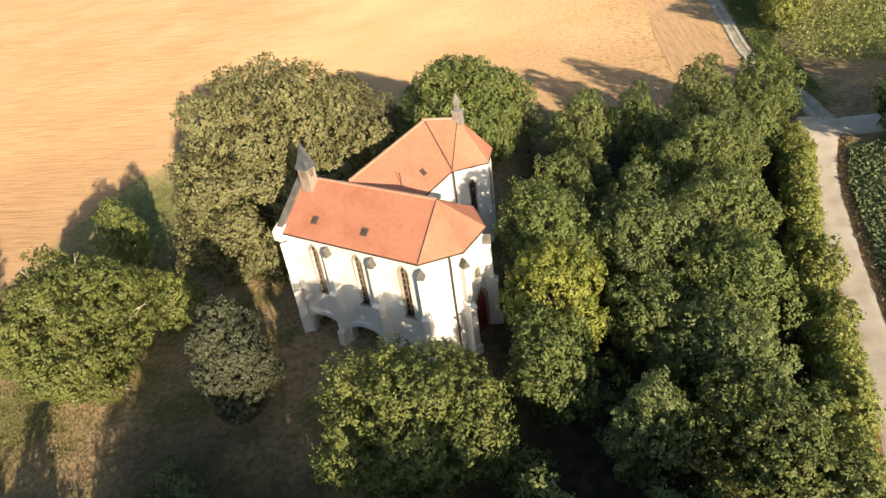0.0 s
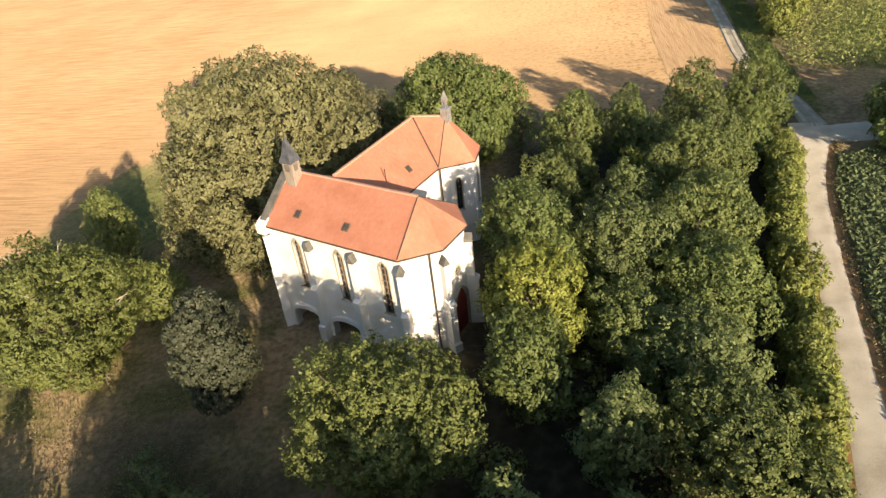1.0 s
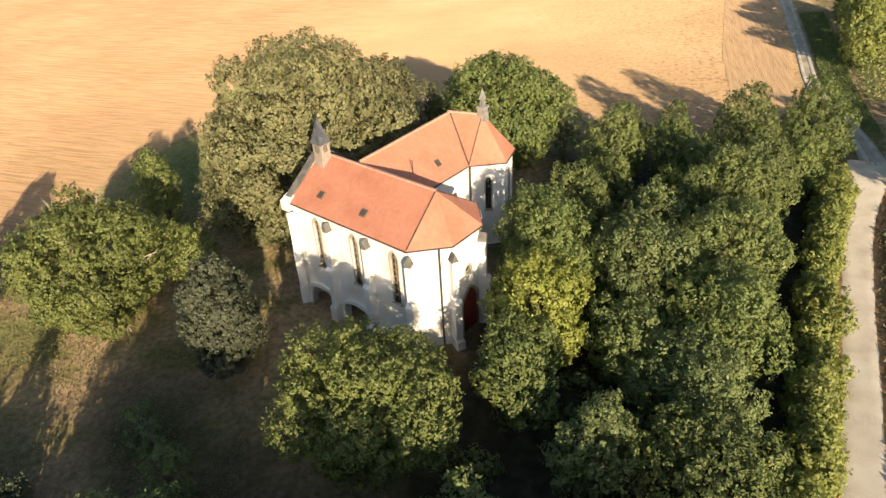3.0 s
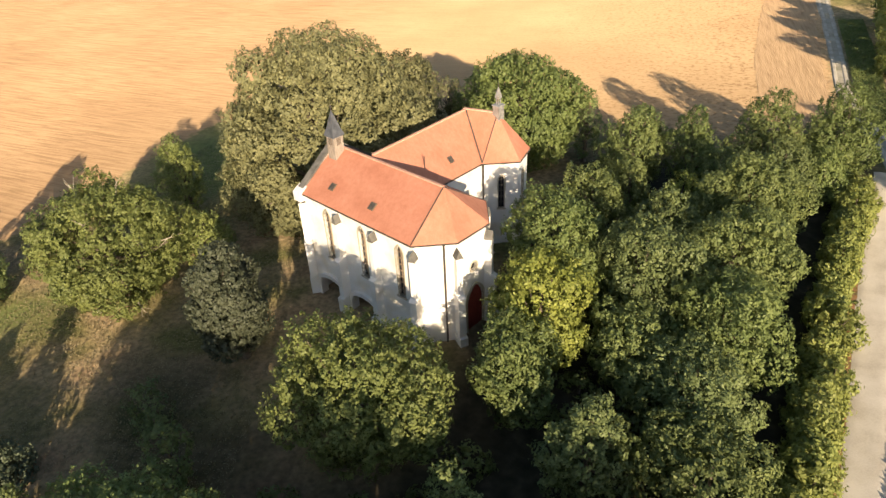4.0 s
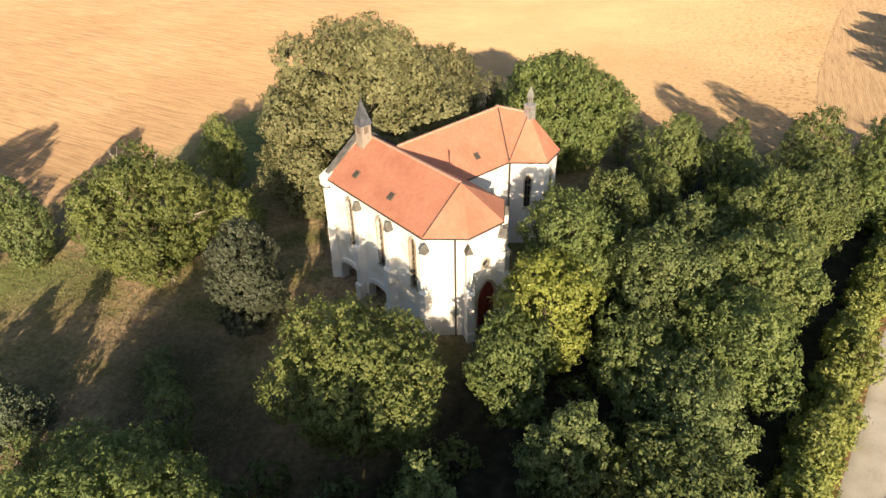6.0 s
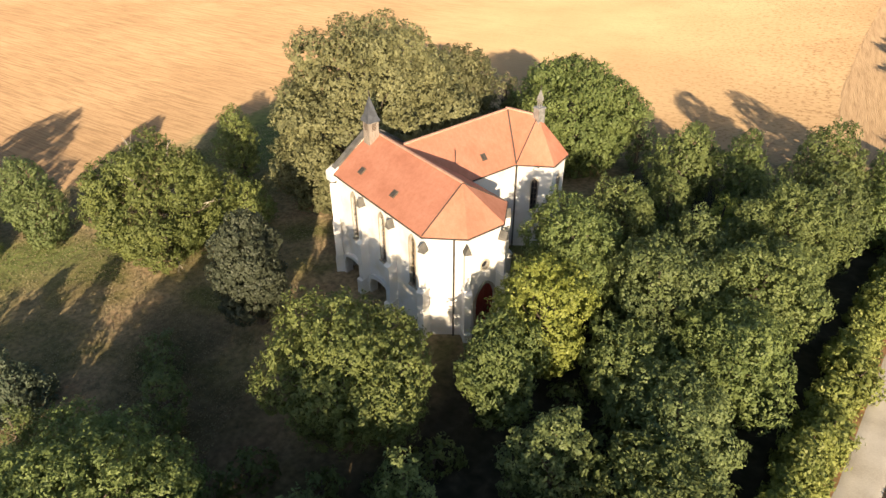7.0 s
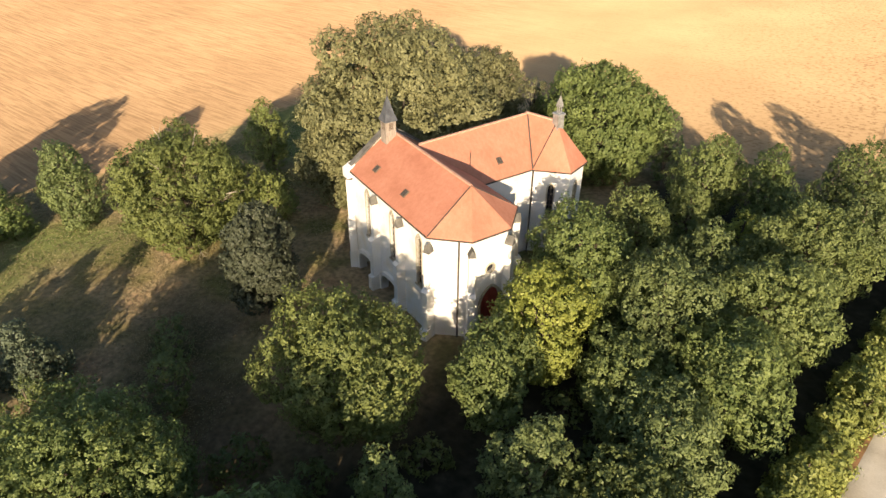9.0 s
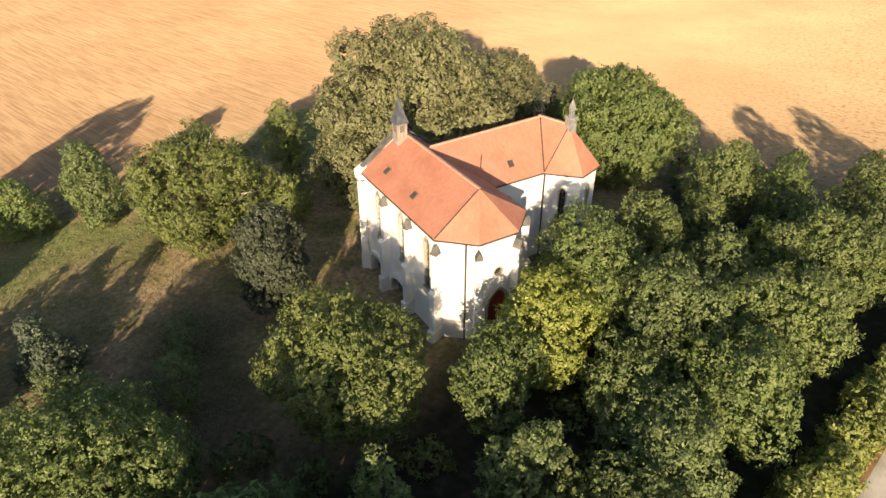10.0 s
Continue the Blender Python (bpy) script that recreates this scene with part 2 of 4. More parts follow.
    green = ramp(noise_tex(0.9, 6), [(0.3, (0.105, 0.135, 0.045)), (0.7, (0.20, 0.225, 0.075))])
    grass = blend(lush.outputs["Fac"], grass, green)
    edge = n.new("ShaderNodeAttribute")
    edge.attribute_name = "field"
    wob = n.new("ShaderNodeMath")
    wob.operation = "MULTIPLY_ADD"
    wob.inputs[1].default_value = 0.5
    l.new(noise_tex(0.7, 5), wob.inputs[0])
    l.new(edge.outputs["Fac"], wob.inputs[2])
    mask = ramp(wob.outputs[0], [(0.69, (0, 0, 0)), (0.80, (1, 1, 1))])
    l.new(blend(mask, grass, straw), b.inputs["Base Color"])
    bp = n.new("ShaderNodeBump")
    bp.inputs["Strength"].default_value, bp.inputs["Distance"].default_value = 0.32, 0.05
    h = n.new("ShaderNodeMath")
    h.operation = "MULTIPLY_ADD"
    h.inputs[1].default_value = 3.0
    l.new(noise_tex(1.6, 8), h.inputs[0])
    l.new(rows, h.inputs[2])
    l.new(h.outputs[0], bp.inputs["Height"])
    l.new(bp.outputs[0], b.inputs["Normal"])
    return m


ROW_TURN = -9.3


def edge_distance(x, y):
    """Signed distance to the field's edge, positive inside the field."""
    best, side = 1e9, 1
    for (x0, y0), (x1, y1) in zip(FIELD_EDGE, FIELD_EDGE[1:]):
        dx, dy = x1 - x0, y1 - y0
        t = max(0, min(1, ((x - x0) * dx + (y - y0) * dy) / (dx * dx + dy * dy)))
        d = math.hypot(x - x0 - t * dx, y - y0 - t * dy)
        if d < best:
            best, side = d, 1 if dx * (y - y0) - dy * (x - x0) > 0 else -1
    return best * side


def build_ground():
    near_x = list(np.arange(-120, 90.1, 2.0))
    near_y = list(np.arange(-40, 160.1, 2.0))
    far = [170, 200, 250, 330, 450, 700, 1100, 2000]
    xs = [-f for f in far[::-1]] + [-140] + near_x + [110, 140] + far
    ys = [-f for f in far[::-1]] + [-120, -80, -60] + near_y + far
    verts, att, lush, litter_shade = [], [], [], []
    meadows = [(-46, 71, 9), (-39, 62, 6), (-50, 31, 4), (-44, 34, 4), (-38, 43, 4), (-44, 24, 4), (34, 60, 3), (52, 95, 9), (64, 100, 14), (85, 105, 22), (112, 120, 28), (36, 48, 5), (32, 36, 5), (41, 56, 7), (42, 44, 8), (44, 30, 10)]
    for y in ys:
        for x in xs:
            z = gz(x)
            if -110 < x < 80 and -30 < y < 150:
                z += (0.10 if x < 12 else 0.03) * noise.noise((x * 0.21, y * 0.21, 3)) - 0.02
            verts.append((x, y, z))
            # floor of the wood, darkened for leaf litter and deep shade
            litter_shade.append(max(0.0, min(1.0, (x + 6 - 0.12 * (y - 20)) / 4, (y - 8) / 5, (76 - y) / 6, (17.0 + 0.235 * y - x) / 2)))
            # standing shade below the walnut and near trees, as darker ground
            litter_shade[-1] = max(litter_shade[-1], (0.6 if x > -8 else 0.4) * max(0.0, min(1.0, (x + 25 - 0.5 * (y - 12)) / 5, (29 - y) / 5, (12 - x) / 4)))
            # shade on the glade right of the sunlit strip, painted into the ground
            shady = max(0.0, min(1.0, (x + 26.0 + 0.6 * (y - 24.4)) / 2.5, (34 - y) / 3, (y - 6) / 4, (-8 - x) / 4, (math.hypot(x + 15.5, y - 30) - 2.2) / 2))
            litter_shade[-1] = max(litter_shade[-1], 0.6 * shady)
            lush.append(min(1.0, sum(math.exp(-((x - a) ** 2 + (y - c) ** 2) / (r * r)) for a, c, r in meadows)))
            att.append(max(0.0, min(1.0, 0.5 + edge_distance(x, y) / 8.0)))
    w = len(xs)
    faces = [(r * w + c, r * w + c + 1, (r + 1) * w + c + 1, (r + 1) * w + c) for r in range(len(ys) - 1) for c in range(w - 1)]
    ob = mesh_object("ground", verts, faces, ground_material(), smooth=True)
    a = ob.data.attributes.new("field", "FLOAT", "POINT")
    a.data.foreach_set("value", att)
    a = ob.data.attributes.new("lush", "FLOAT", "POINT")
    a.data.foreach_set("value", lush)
    a = ob.data.attributes.new("litter_shade", "FLOAT", "POINT")
    a.data.foreach_set("value", litter_shade)
    tagged(ob, "golden stubble field and dry grass on a gentle hillside", "ground", kind="structure")


build_ground()


def strip(name, line, mat, lift=0.08, thick=0.3):
    """A flat band along rows of (x, y, half width)."""
    pts, ext = [], [line[0], *line, line[-1]]
    for a, p, q, c in zip(ext, ext[1:], ext[2:], ext[3:]):
        k = max(2, int(math.hypot(q[0] - p[0], q[1] - p[1]) / 1.2))
        for i in range(k):
            t = i / k
            pts.append(tuple(0.5 * (2 * p[n] + (q[n] - a[n]) * t + (2 * a[n] - 5 * p[n] + 4 * q[n] - c[n]) * t * t + (3 * p[n] - a[n] - 3 * q[n] + c[n]) * t ** 3) for n in range(3)))
    pts.append(line[-1])
    verts, faces, cols = [], [], 7
    for i, (x, y, w) in enumerate(pts):
        a, c = pts[max(0, i - 1)], pts[min(len(pts) - 1, i + 1)]
        d = Vector((c[0] - a[0], c[1] - a[1])).normalized()
        for k in range(cols):
            s = -1 + 2 * k / (cols - 1)
            ww = w * (1 + 0.10 * noise.noise((x * 0.5, y * 0.5, k // 4)))
            px, py = x + d.y * s * ww, y - d.x * s * ww
            z = gz(px) + lift - (thick if k in (0, cols - 1) else 0) - 0.03 * (1 if k in (2, 4) else 0)
            verts.append((px, py, z))
    for i in range(len(pts) - 1):
        for k in range(cols - 1):
            faces.append((i * cols + k, i * cols + k + 1, (i + 1) * cols + k + 1, (i + 1) * cols + k))
    return mesh_object(name, verts, faces, mat, smooth=True)


ROAD = [(17.2, 4, 1.4), (21.0, 20, 1.4), (22.6, 26, 1.4), (24.1, 32, 1.4), (25.8, 39.5, 1.35), (27.6, 47.5, 1.35), (29.7, 56, 1.4), (31.6, 62, 1.6), (33.0, 66.0, 2.0), (34.3, 71.0, 2.0)]
tagged(strip("verge", [(4.5, -46, 2.3)] + [(x, y, w + 0.9) for x, y, w in ROAD[:-1]], M_VERGE, 0.03, 0.1), "dry grassy verge of reddish earth along the track", "verge", kind="structure")
tagged(strip("road", [(4.5, -46, 1.4)] + ROAD, M_ROAD, 0.065, 0.12), "pale compacted gravel farm track", "road", kind="structure")
tagged(strip("side_road", [(33.2, 68.4, 1.6), (36.6, 67.9, 2.4), (41.0, 67.9, 2.4), (48, 69.0, 1.8), (72, 72, 1.5)], M_ROAD, 0.055, 0.12), "shaded gravel track branching off at the junction", "road", kind="structure")
LANE = [(34.8, 70.0, 1.4), (34.9, 78, 1.2), (33.8, 88, 1.1), (33.9, 96, 1.1), (35.3, 109, 1.1), (37.4, 130, 1.2), (40, 155, 1.4), (50, 230, 1.5)]
lane = tagged(strip("lane", LANE, M_LANE, 0.045, 0.1), "grey gravel lane with two worn wheel tracks beside the stubble", "lane", kind="structure")
for side in (-0.62, 0.62):
    strip("wheel_track", [(x + side, y, 0.24) for x, y, w in LANE], M_TRACK, 0.075, 0.05).parent = lane
tagged(strip("headland", [(26.8, 80.5, 1.2), (27.2, 88, 3.8), (27.9, 97, 4.2), (28.9, 110, 4.4), (31.2, 130, 4.4), (34.5, 155, 4.4), (45, 230, 4.6)], M_HEADLAND, 0.025, 0.02), "stubble headland scored with tractor tracks along the lane", "headland", kind="structure")

# ---- chapel ----
CH = pose(-10.65, 40.17, 0, 0, 0, -26)
chapel = new("chapel")
chapel.matrix_world = CH
tagged(chapel, "white plastered gothic chapel with orange tile roofs and two turrets", "chapel")
EAVE, RIDGE, EAVE2, RIDGE2, FOOT = 9.72, 12.45, 9.15, 12.72, -0.9


def panel(name, p0, p1, z0, z1, holes, mat, thick=0.5, parent=chapel, label=""):
    """A wall between two plan points with openings cut through; holes are outlines of (distance, height). The inside lies to the left of p0 -> p1."""
    d = Vector((p1[0] - p0[0], p1[1] - p0[1]))
    ln = d.length
    d.normalize()
    inn = Vector((-d.y, d.x)) * thick
    bm = bmesh.new()
    for loop in [[(0, z0), (ln, z0), (ln, z1), (0, z1)]] + holes:
        vs = [bm.verts.new((p0[0] + d.x * s, p0[1] + d.y * s, z)) for s, z in loop]
        for a, c in zip(vs, vs[1:] + vs[:1]):
            bm.edges.new((a, c))
    bmesh.ops.triangle_fill(bm, use_beauty=True, edges=bm.edges[:])
    front = bm.faces[:]
    res = bmesh.ops.extrude_face_region(bm, geom=front)
    bmesh.ops.translate(bm, verts=[v for v in res["geom"] if isinstance(v, bmesh.types.BMVert)], vec=(inn.x, inn.y, 0))
    return part(name, bm, mat, parent, label)


def lancet(c, w, z0, spring, n=6):
    """A pointed arch's outline about distance c."""
    pts = [(c - w / 2, z0), (c + w / 2, z0)]
    for i in range(n + 1):
        a = radians(60) * i / n
        pts.append((c - w / 2 + w * math.cos(a), spring + w * math.sin(a)))
    for i in range(n - 1, -1, -1):
        a = radians(60) * i / n
        pts.append((c + w / 2 - w * math.cos(a), spring + w * math.sin(a)))
    return pts


def round_hole(c, z, r, n=14):
    return [(c + r * math.cos(6.2832 * i / n), z + r * math.sin(6.2832 * i / n)) for i in range(n)]


def low_arch(c, w, z0, spring, n=6):
    """A flat three-centred arch."""
    pts = [(c - w / 2, z0), (c + w / 2, z0)]
    for i in range(n + 1):
        a = math.pi * i / n
        pts.append((c + w / 2 * math.cos(a), spring + 0.27 * w * math.sin(a) ** 0.8))
    return pts


def ring(name, p0, p1, outline, grow, proud, depth, mat, parent=None, label=""):
    """A moulding round an outline on a wall, standing proud of it."""
    d = Vector((p1[0] - p0[0], p1[1] - p0[1])).normalized()
    out = Vector((d.y, -d.x))
    cx = sum(s for s, z in outline) / len(outline)
    cz = sum(z for s, z in outline) / len(outline)
    big = []
    for s, z in outline:
        v = Vector((s - cx, z - cz))
        v = v + v.normalized() * grow
        big.append((cx + v.x, cz + v.y))
    bm = bmesh.new()
    rows_ = []
    for loop, o in ((outline, proud), (big, proud), (big, -depth), (outline, -depth)):
        rows_.append([bm.verts.new((p0[0] + d.x * s + out.x * o, p0[1] + d.y * s + out.y * o, z)) for s, z in loop])
    k = len(outline)
    for a in range(4):
        for i in range(k):
            bm.faces.new((rows_[a][i], rows_[a][(i + 1) % k], rows_[(a + 1) % 4][(i + 1) % k], rows_[(a + 1) % 4][i]))
    return part(name, bm, mat, parent or chapel, label)


def sheet_in(name, p0, p1, outline, inset, mat, parent, thick=0.03, label=""):
    """A pane or leaf that fills an outline, set back into the wall."""
    d = Vector((p1[0] - p0[0], p1[1] - p0[1])).normalized()
    out = Vector((d.y, -d.x))
    bm = bmesh.new()
    f = bm.faces.new([bm.verts.new((p0[0] + d.x * s - out.x * inset, p0[1] + d.y * s - out.y * inset, z)) for s, z in outline])
    r = bmesh.ops.extrude_face_region(bm, geom=[f])
    bmesh.ops.translate(bm, verts=[v for v in r["geom"] if isinstance(v, bmesh.types.BMVert)], vec=(-out.x * thick, -out.y * thick, 0))
    return part(name, bm, mat, parent, label)


def bar(name, a, c, w, mat, parent, h=None):
    """A straight bar of rectangular section from a to c."""
    a, c = Vector(a), Vector(c)
    d = (c - a).normalized()
    s = d.cross(Vector((0, 0, 1)))
    s = s.normalized() if s.length > 1e-4 else Vector((1, 0, 0))
    u = s.cross(d).normalized()
    h = h or w
    bm = bmesh.new()
    q = [[bm.verts.new(p + s * w / 2 * i + u * h / 2 * j) for i, j in ((-1, -1), (1, -1), (1, 1), (-1, 1))] for p in (a, c)]
    for i in range(4):
        bm.faces.new((q[0][i], q[0][(i + 1) % 4], q[1][(i + 1) % 4], q[1][i]))
    bm.faces.new(q[0][::-1])
    bm.faces.new(q[1])
    return part(name, bm, mat, parent)


def gothic_window(p0, p1, c, w, z0, spring, bars=M_LEADING):
    """Frame, panes, one upright bar and cross bars in a lancet opening."""
    o = lancet(c, w, z0, spring)
    d = Vector((p1[0] - p0[0], p1[1] - p0[1])).normalized()
    out = Vector((d.y, -d.x))
    win = ring("window", p0, p1, o, 0.16, 0.04, 0.3, M_STONE, chapel, "pointed lancet window with stone surround")
    sheet_in("pane", p0, p1, lancet(c, w - 0.02, z0 + 0.01, spring), 0.25, M_GLASS, win)

    def at(s, z, i=0.20):
        return (p0[0] + d.x * s - out.x * i, p0[1] + d.y * s - out.y * i, z)
    bar("mullion", at(c, z0), at(c, spring + w * 0.8), 0.07, bars, win)
    k = int((spring - z0) / 0.55)
    for i in range(1, k + 1):
        z = z0 + (spring - z0) * i / k
        bar("glazing_bar", at(c - w / 2, z), at(c + w / 2, z), 0.06, bars, win)
    bar("sill", at(c - w / 2 - 0.15, z0 - 0.05, -0.05), at(c + w / 2 + 0.15, z0 - 0.05, -0.05), 0.16, M_STONE, win, 0.12)


# plan of the nave: front eave along local x, apse at its end
NW = 7.9
F0, A, B, C, D, K0 = (-6.25, 0.15), (6.2, 0.15), (8.25, 2.35), (8.25, 5.6), (6.2, NW - 0.15), (-6.25, NW - 0.15)
bays = [-3.65, 0.5, 4.6]
low_bays = [-4.15, 0.0]
front_holes = [lancet(x + 6.25, 0.75, 4.3, 8.2) for x in bays] + [low_arch(x + 6.25, 3.1, FOOT + 0.3, 1.15) for x in low_bays]
panel("wall", F0, A, FOOT, EAVE, front_holes, M_PLASTER)
for x in bays:
    gothic_window(F0, A, x + 6.25, 0.75, 4.3, 8.2)
for x in low_bays:
    ring("arch_moulding", F0, A, low_arch(x + 6.25, 3.1, FOOT + 0.3, 1.15), 0.40, 0.24, 0.3, M_PLASTER, chapel, "moulded low arch over a recess")
panel("wall", A, B, FOOT, EAVE, [], M_PLASTER)
bc = Vector((C[0] - B[0], C[1] - B[1])).length
portal = lancet(bc * 0.60, 1.9, 0.5, 3.2)
panel("wall", B, C, FOOT, EAVE, [portal, round_hole(bc * 0.56, 6.55, 0.36)], M_PLASTER)
eye = ring("round_window", B, C, round_hole(bc * 0.56, 6.55, 0.36), 0.13, 0.05, 0.25, M_STONE, chapel, "small round window with stone ring")
sheet_in("pane", B, C, round_hole(bc * 0.56, 6.55, 0.355), 0.2, M_GLASS, eye)
door = ring("door", B, C, portal, 0.22, 0.08, 0.3, M_STONE, chapel, "pointed dark red double door in a stone surround")
for s in (-1, 1):
    half = [(x, z) for x, z in portal if (x - bc * 0.60) * s >= -1e-4]
    half = [(bc * 0.60 + s * 0.012, 0.5)] + [q for q in half if abs(q[0] - bc * 0.60) > 1e-3] + [(bc * 0.60 + s * 0.012, 3.2 + 1.9 * math.sin(radians(60)))]
    half.sort(key=lambda q: math.atan2(q[1] - 2.2, (q[0] - bc * 0.60 - s * 0.4)))
    sheet_in("door_leaf", B, C, half, 0.16, M_DOOR, door, 0.06)
panel("wall", C, D, FOOT, EAVE, [lancet(1.5, 0.7, 4.3, 7.4)], M_PLASTER)
gothic_window(C, D, 1.5, 0.7, 4.3, 7.4)
panel("wall", D, K0, FOOT, EAVE, [], M_PLASTER)

# west gable with raised coping
bm = bmesh.new()
gp = [(-0.05, FOOT), (NW + 0.05, FOOT), (NW + 0.05, EAVE - 0.05), (NW / 2, RIDGE + 0.22), (-0.05, EAVE - 0.05)]
f = bm.faces.new([bm.verts.new((-6.72, y, z)) for y, z in gp])
r = bmesh.ops.extrude_face_region(bm, geom=[f])
bmesh.ops.translate(bm, verts=[v for v in r["geom"] if isinstance(v, bmesh.types.BMVert)], vec=(0.42, 0, 0))
part("gable_wall", bm, M_PLASTER, chapel)
for s in (0, 1):
    y0 = -0.25 if s == 0 else NW + 0.25
    bar("coping", (-6.5, y0, EAVE - 0.02), (-6.5, NW / 2, RIDGE + 0.36), 0.66, M_COPING, chapel, 0.16)


def kneeler(y0, y1):
    bm = bmesh.new()
    block(bm, [(-6.95, y0), (-6.1, y0), (-6.1, y1), (-6.95, y1)], EAVE - 0.75, [EAVE + 0.05, EAVE + 0.05, EAVE + 0.45, EAVE + 0.45] if y0 < 1 else [EAVE + 0.45, EAVE + 0.45, EAVE + 0.05, EAVE + 0.05])
    part("kneeler", bm, M_PLASTER, chapel, "projecting stone kneeler at the gable's foot")


def block(bm, pts, z0, z1s):
    """A prism on plan points, with a top height for each."""
    lo = [bm.verts.new((x, y, z0)) for x, y in pts]
    hi = [bm.verts.new((x, y, z)) for (x, y), z in zip(pts, z1s)]
    k = len(pts)
    for i in range(k):
        bm.faces.new((lo[i], lo[(i + 1) % k], hi[(i + 1) % k], hi[i]))
    bm.faces.new(lo[::-1])
    bm.faces.new(hi)


def buttress(x, y, ang, top=9.0, w=0.54, deep=1.0, step=0.22):
    """A stepped buttress with sloped weatherings and a small gabled head; it stands out along the direction ang."""
    o = Vector((math.cos(radians(ang)), math.sin(radians(ang))))
    s = Vector((-o.y, o.x))

    def P(a, c):
        v = Vector((x, y)) + o * a + s * c
        return (v.x, v.y)
    bm = bmesh.new()
    h = w / 2
    block(bm, [P(-0.1, -h - 0.06), P(deep, -h - 0.06), P(deep, h + 0.06), P(-0.1, h + 0.06)], FOOT, [1.7, 1.4, 1.4, 1.7])
    block(bm, [P(-0.1, -h), P(deep - step, -h), P(deep - step, h), P(-0.1, h)], 1.2, [5.4, 4.95, 4.95, 5.4])
    block(bm, [P(-0.1, -h + 0.05), P(deep - step * 2.1, -h + 0.05), P(deep - step * 2.1, h - 0.05), P(-0.1, h - 0.05)], 4.8, [top - 0.55] * 4)
    ob = part("buttress", bm, M_PLASTER, chapel)
    bm = bmesh.new()
    e = h + 0.02
    a0, a1 = -0.08, deep - step * 1.9
    z0, z1 = top - 0.56, top + 0.14
    q = [[bm.verts.new((*P(a, c), z)) for c, z in ((-e, z0), (e, z0), (0, z1))] for a in (a0, a1)]
    for i in range(3):
        bm.faces.new((q[0][i], q[0][(i + 1) % 3], q[1][(i + 1) % 3], q[1][i]))
    bm.faces.new(q[0][::-1])
    bm.faces.new(q[1])
    # the dark coping tone stands in for the shadow the head throws
    part("gabled_head", bm, M_COPING, ob, "weathered stone gabled head, darkened for its shadow")
    bm = bmesh.new()
    block(bm, [P(0, -h - 0.04), P(deep - step * 0.6, -h - 0.04), P(deep - step * 0.6, h + 0.04), P(0, h + 0.04)], 4.86, [5.50, 5.02, 5.02, 5.50])
    part("weathering", bm, M_PLASTER, ob)


kneeler(-0.45, 0.35)
kneeler(NW - 0.35, NW + 0.45)
for x in (-2.08, 2.08):
    buttress(x, 0.15, -90)
buttress(6.2, 0.15, -70)
buttress(8.25, 2.35, -25)
buttress(8.25, 5.6, 25, 8.9)
buttress(6.2, NW - 0.15, 70)
buttress(-6.42, 0.15, -128, 9.35, 0.85, 0.62, 0.06)
buttress(-6.42, NW - 0.15, 128, 9.35, 0.85, 0.62, 0.06)


def roof(name, verts, faces, mat, thick=0.14, parent=chapel, label=""):
    """Roof planes as one slab."""
    bm = bmesh.new()
    vs = [bm.verts.new(v) for v in verts]
    fs = [bm.faces.new([vs[i] for i in f]) for f in faces]
    r = bmesh.ops.extrude_face_region(bm, geom=fs)
    bmesh.ops.translate(bm, verts=[v for v in r["geom"] if isinstance(v, bmesh.types.BMVert)], vec=(0, 0, -thick))
    return part(name, bm, mat, parent, label)


RA, RB, RC, RD = (6.25, -0.15, EAVE), (8.48, 2.25, EAVE), (8.48, 5.7, EAVE), (6.25, NW + 0.15, EAVE)
TOP = (5.75, NW / 2, RIDGE)
roof_1 = roof("roof", [(-6.32, -0.15, EAVE), RA, RB, RC, RD, (-6.32, NW + 0.15, EAVE), TOP, (-6.32, NW / 2, RIDGE)],
              [(0, 1, 6, 7), (1, 2, 6), (2, 3, 6), (3, 4, 6), (4, 5, 7, 6)], M_TILE, label="orange clay tile roof with a hipped apse end")
bar("ridge_tiles", (-6.2, NW / 2, RIDGE + 0.03), (TOP[0], TOP[1], RIDGE + 0.03), 0.2, M_RIDGE, roof_1, 0.12)
for q in (RA, RD):
    bar("hip_flashing", (q[0], q[1], q[2] + 0.01), (TOP[0], TOP[1], RIDGE + 0.01), 0.07, M_LEAD, roof_1, 0.06)
for p, q in (((-6.25, -0.15), RA), (RA, RB), (RB, RC), (RC, RD), (RD, (-6.25, NW + 0.15))):
    bar("gutter", (p[0], p[1], EAVE - 0.13), (q[0], q[1], EAVE - 0.13), 0.13, M_LEAD, chapel, 0.11)
# downpipes
bar("downpipe", (7.75, 1.60, EAVE - 0.1), (7.75, 1.60, 0.2), 0.11, M_LEAD, chapel)


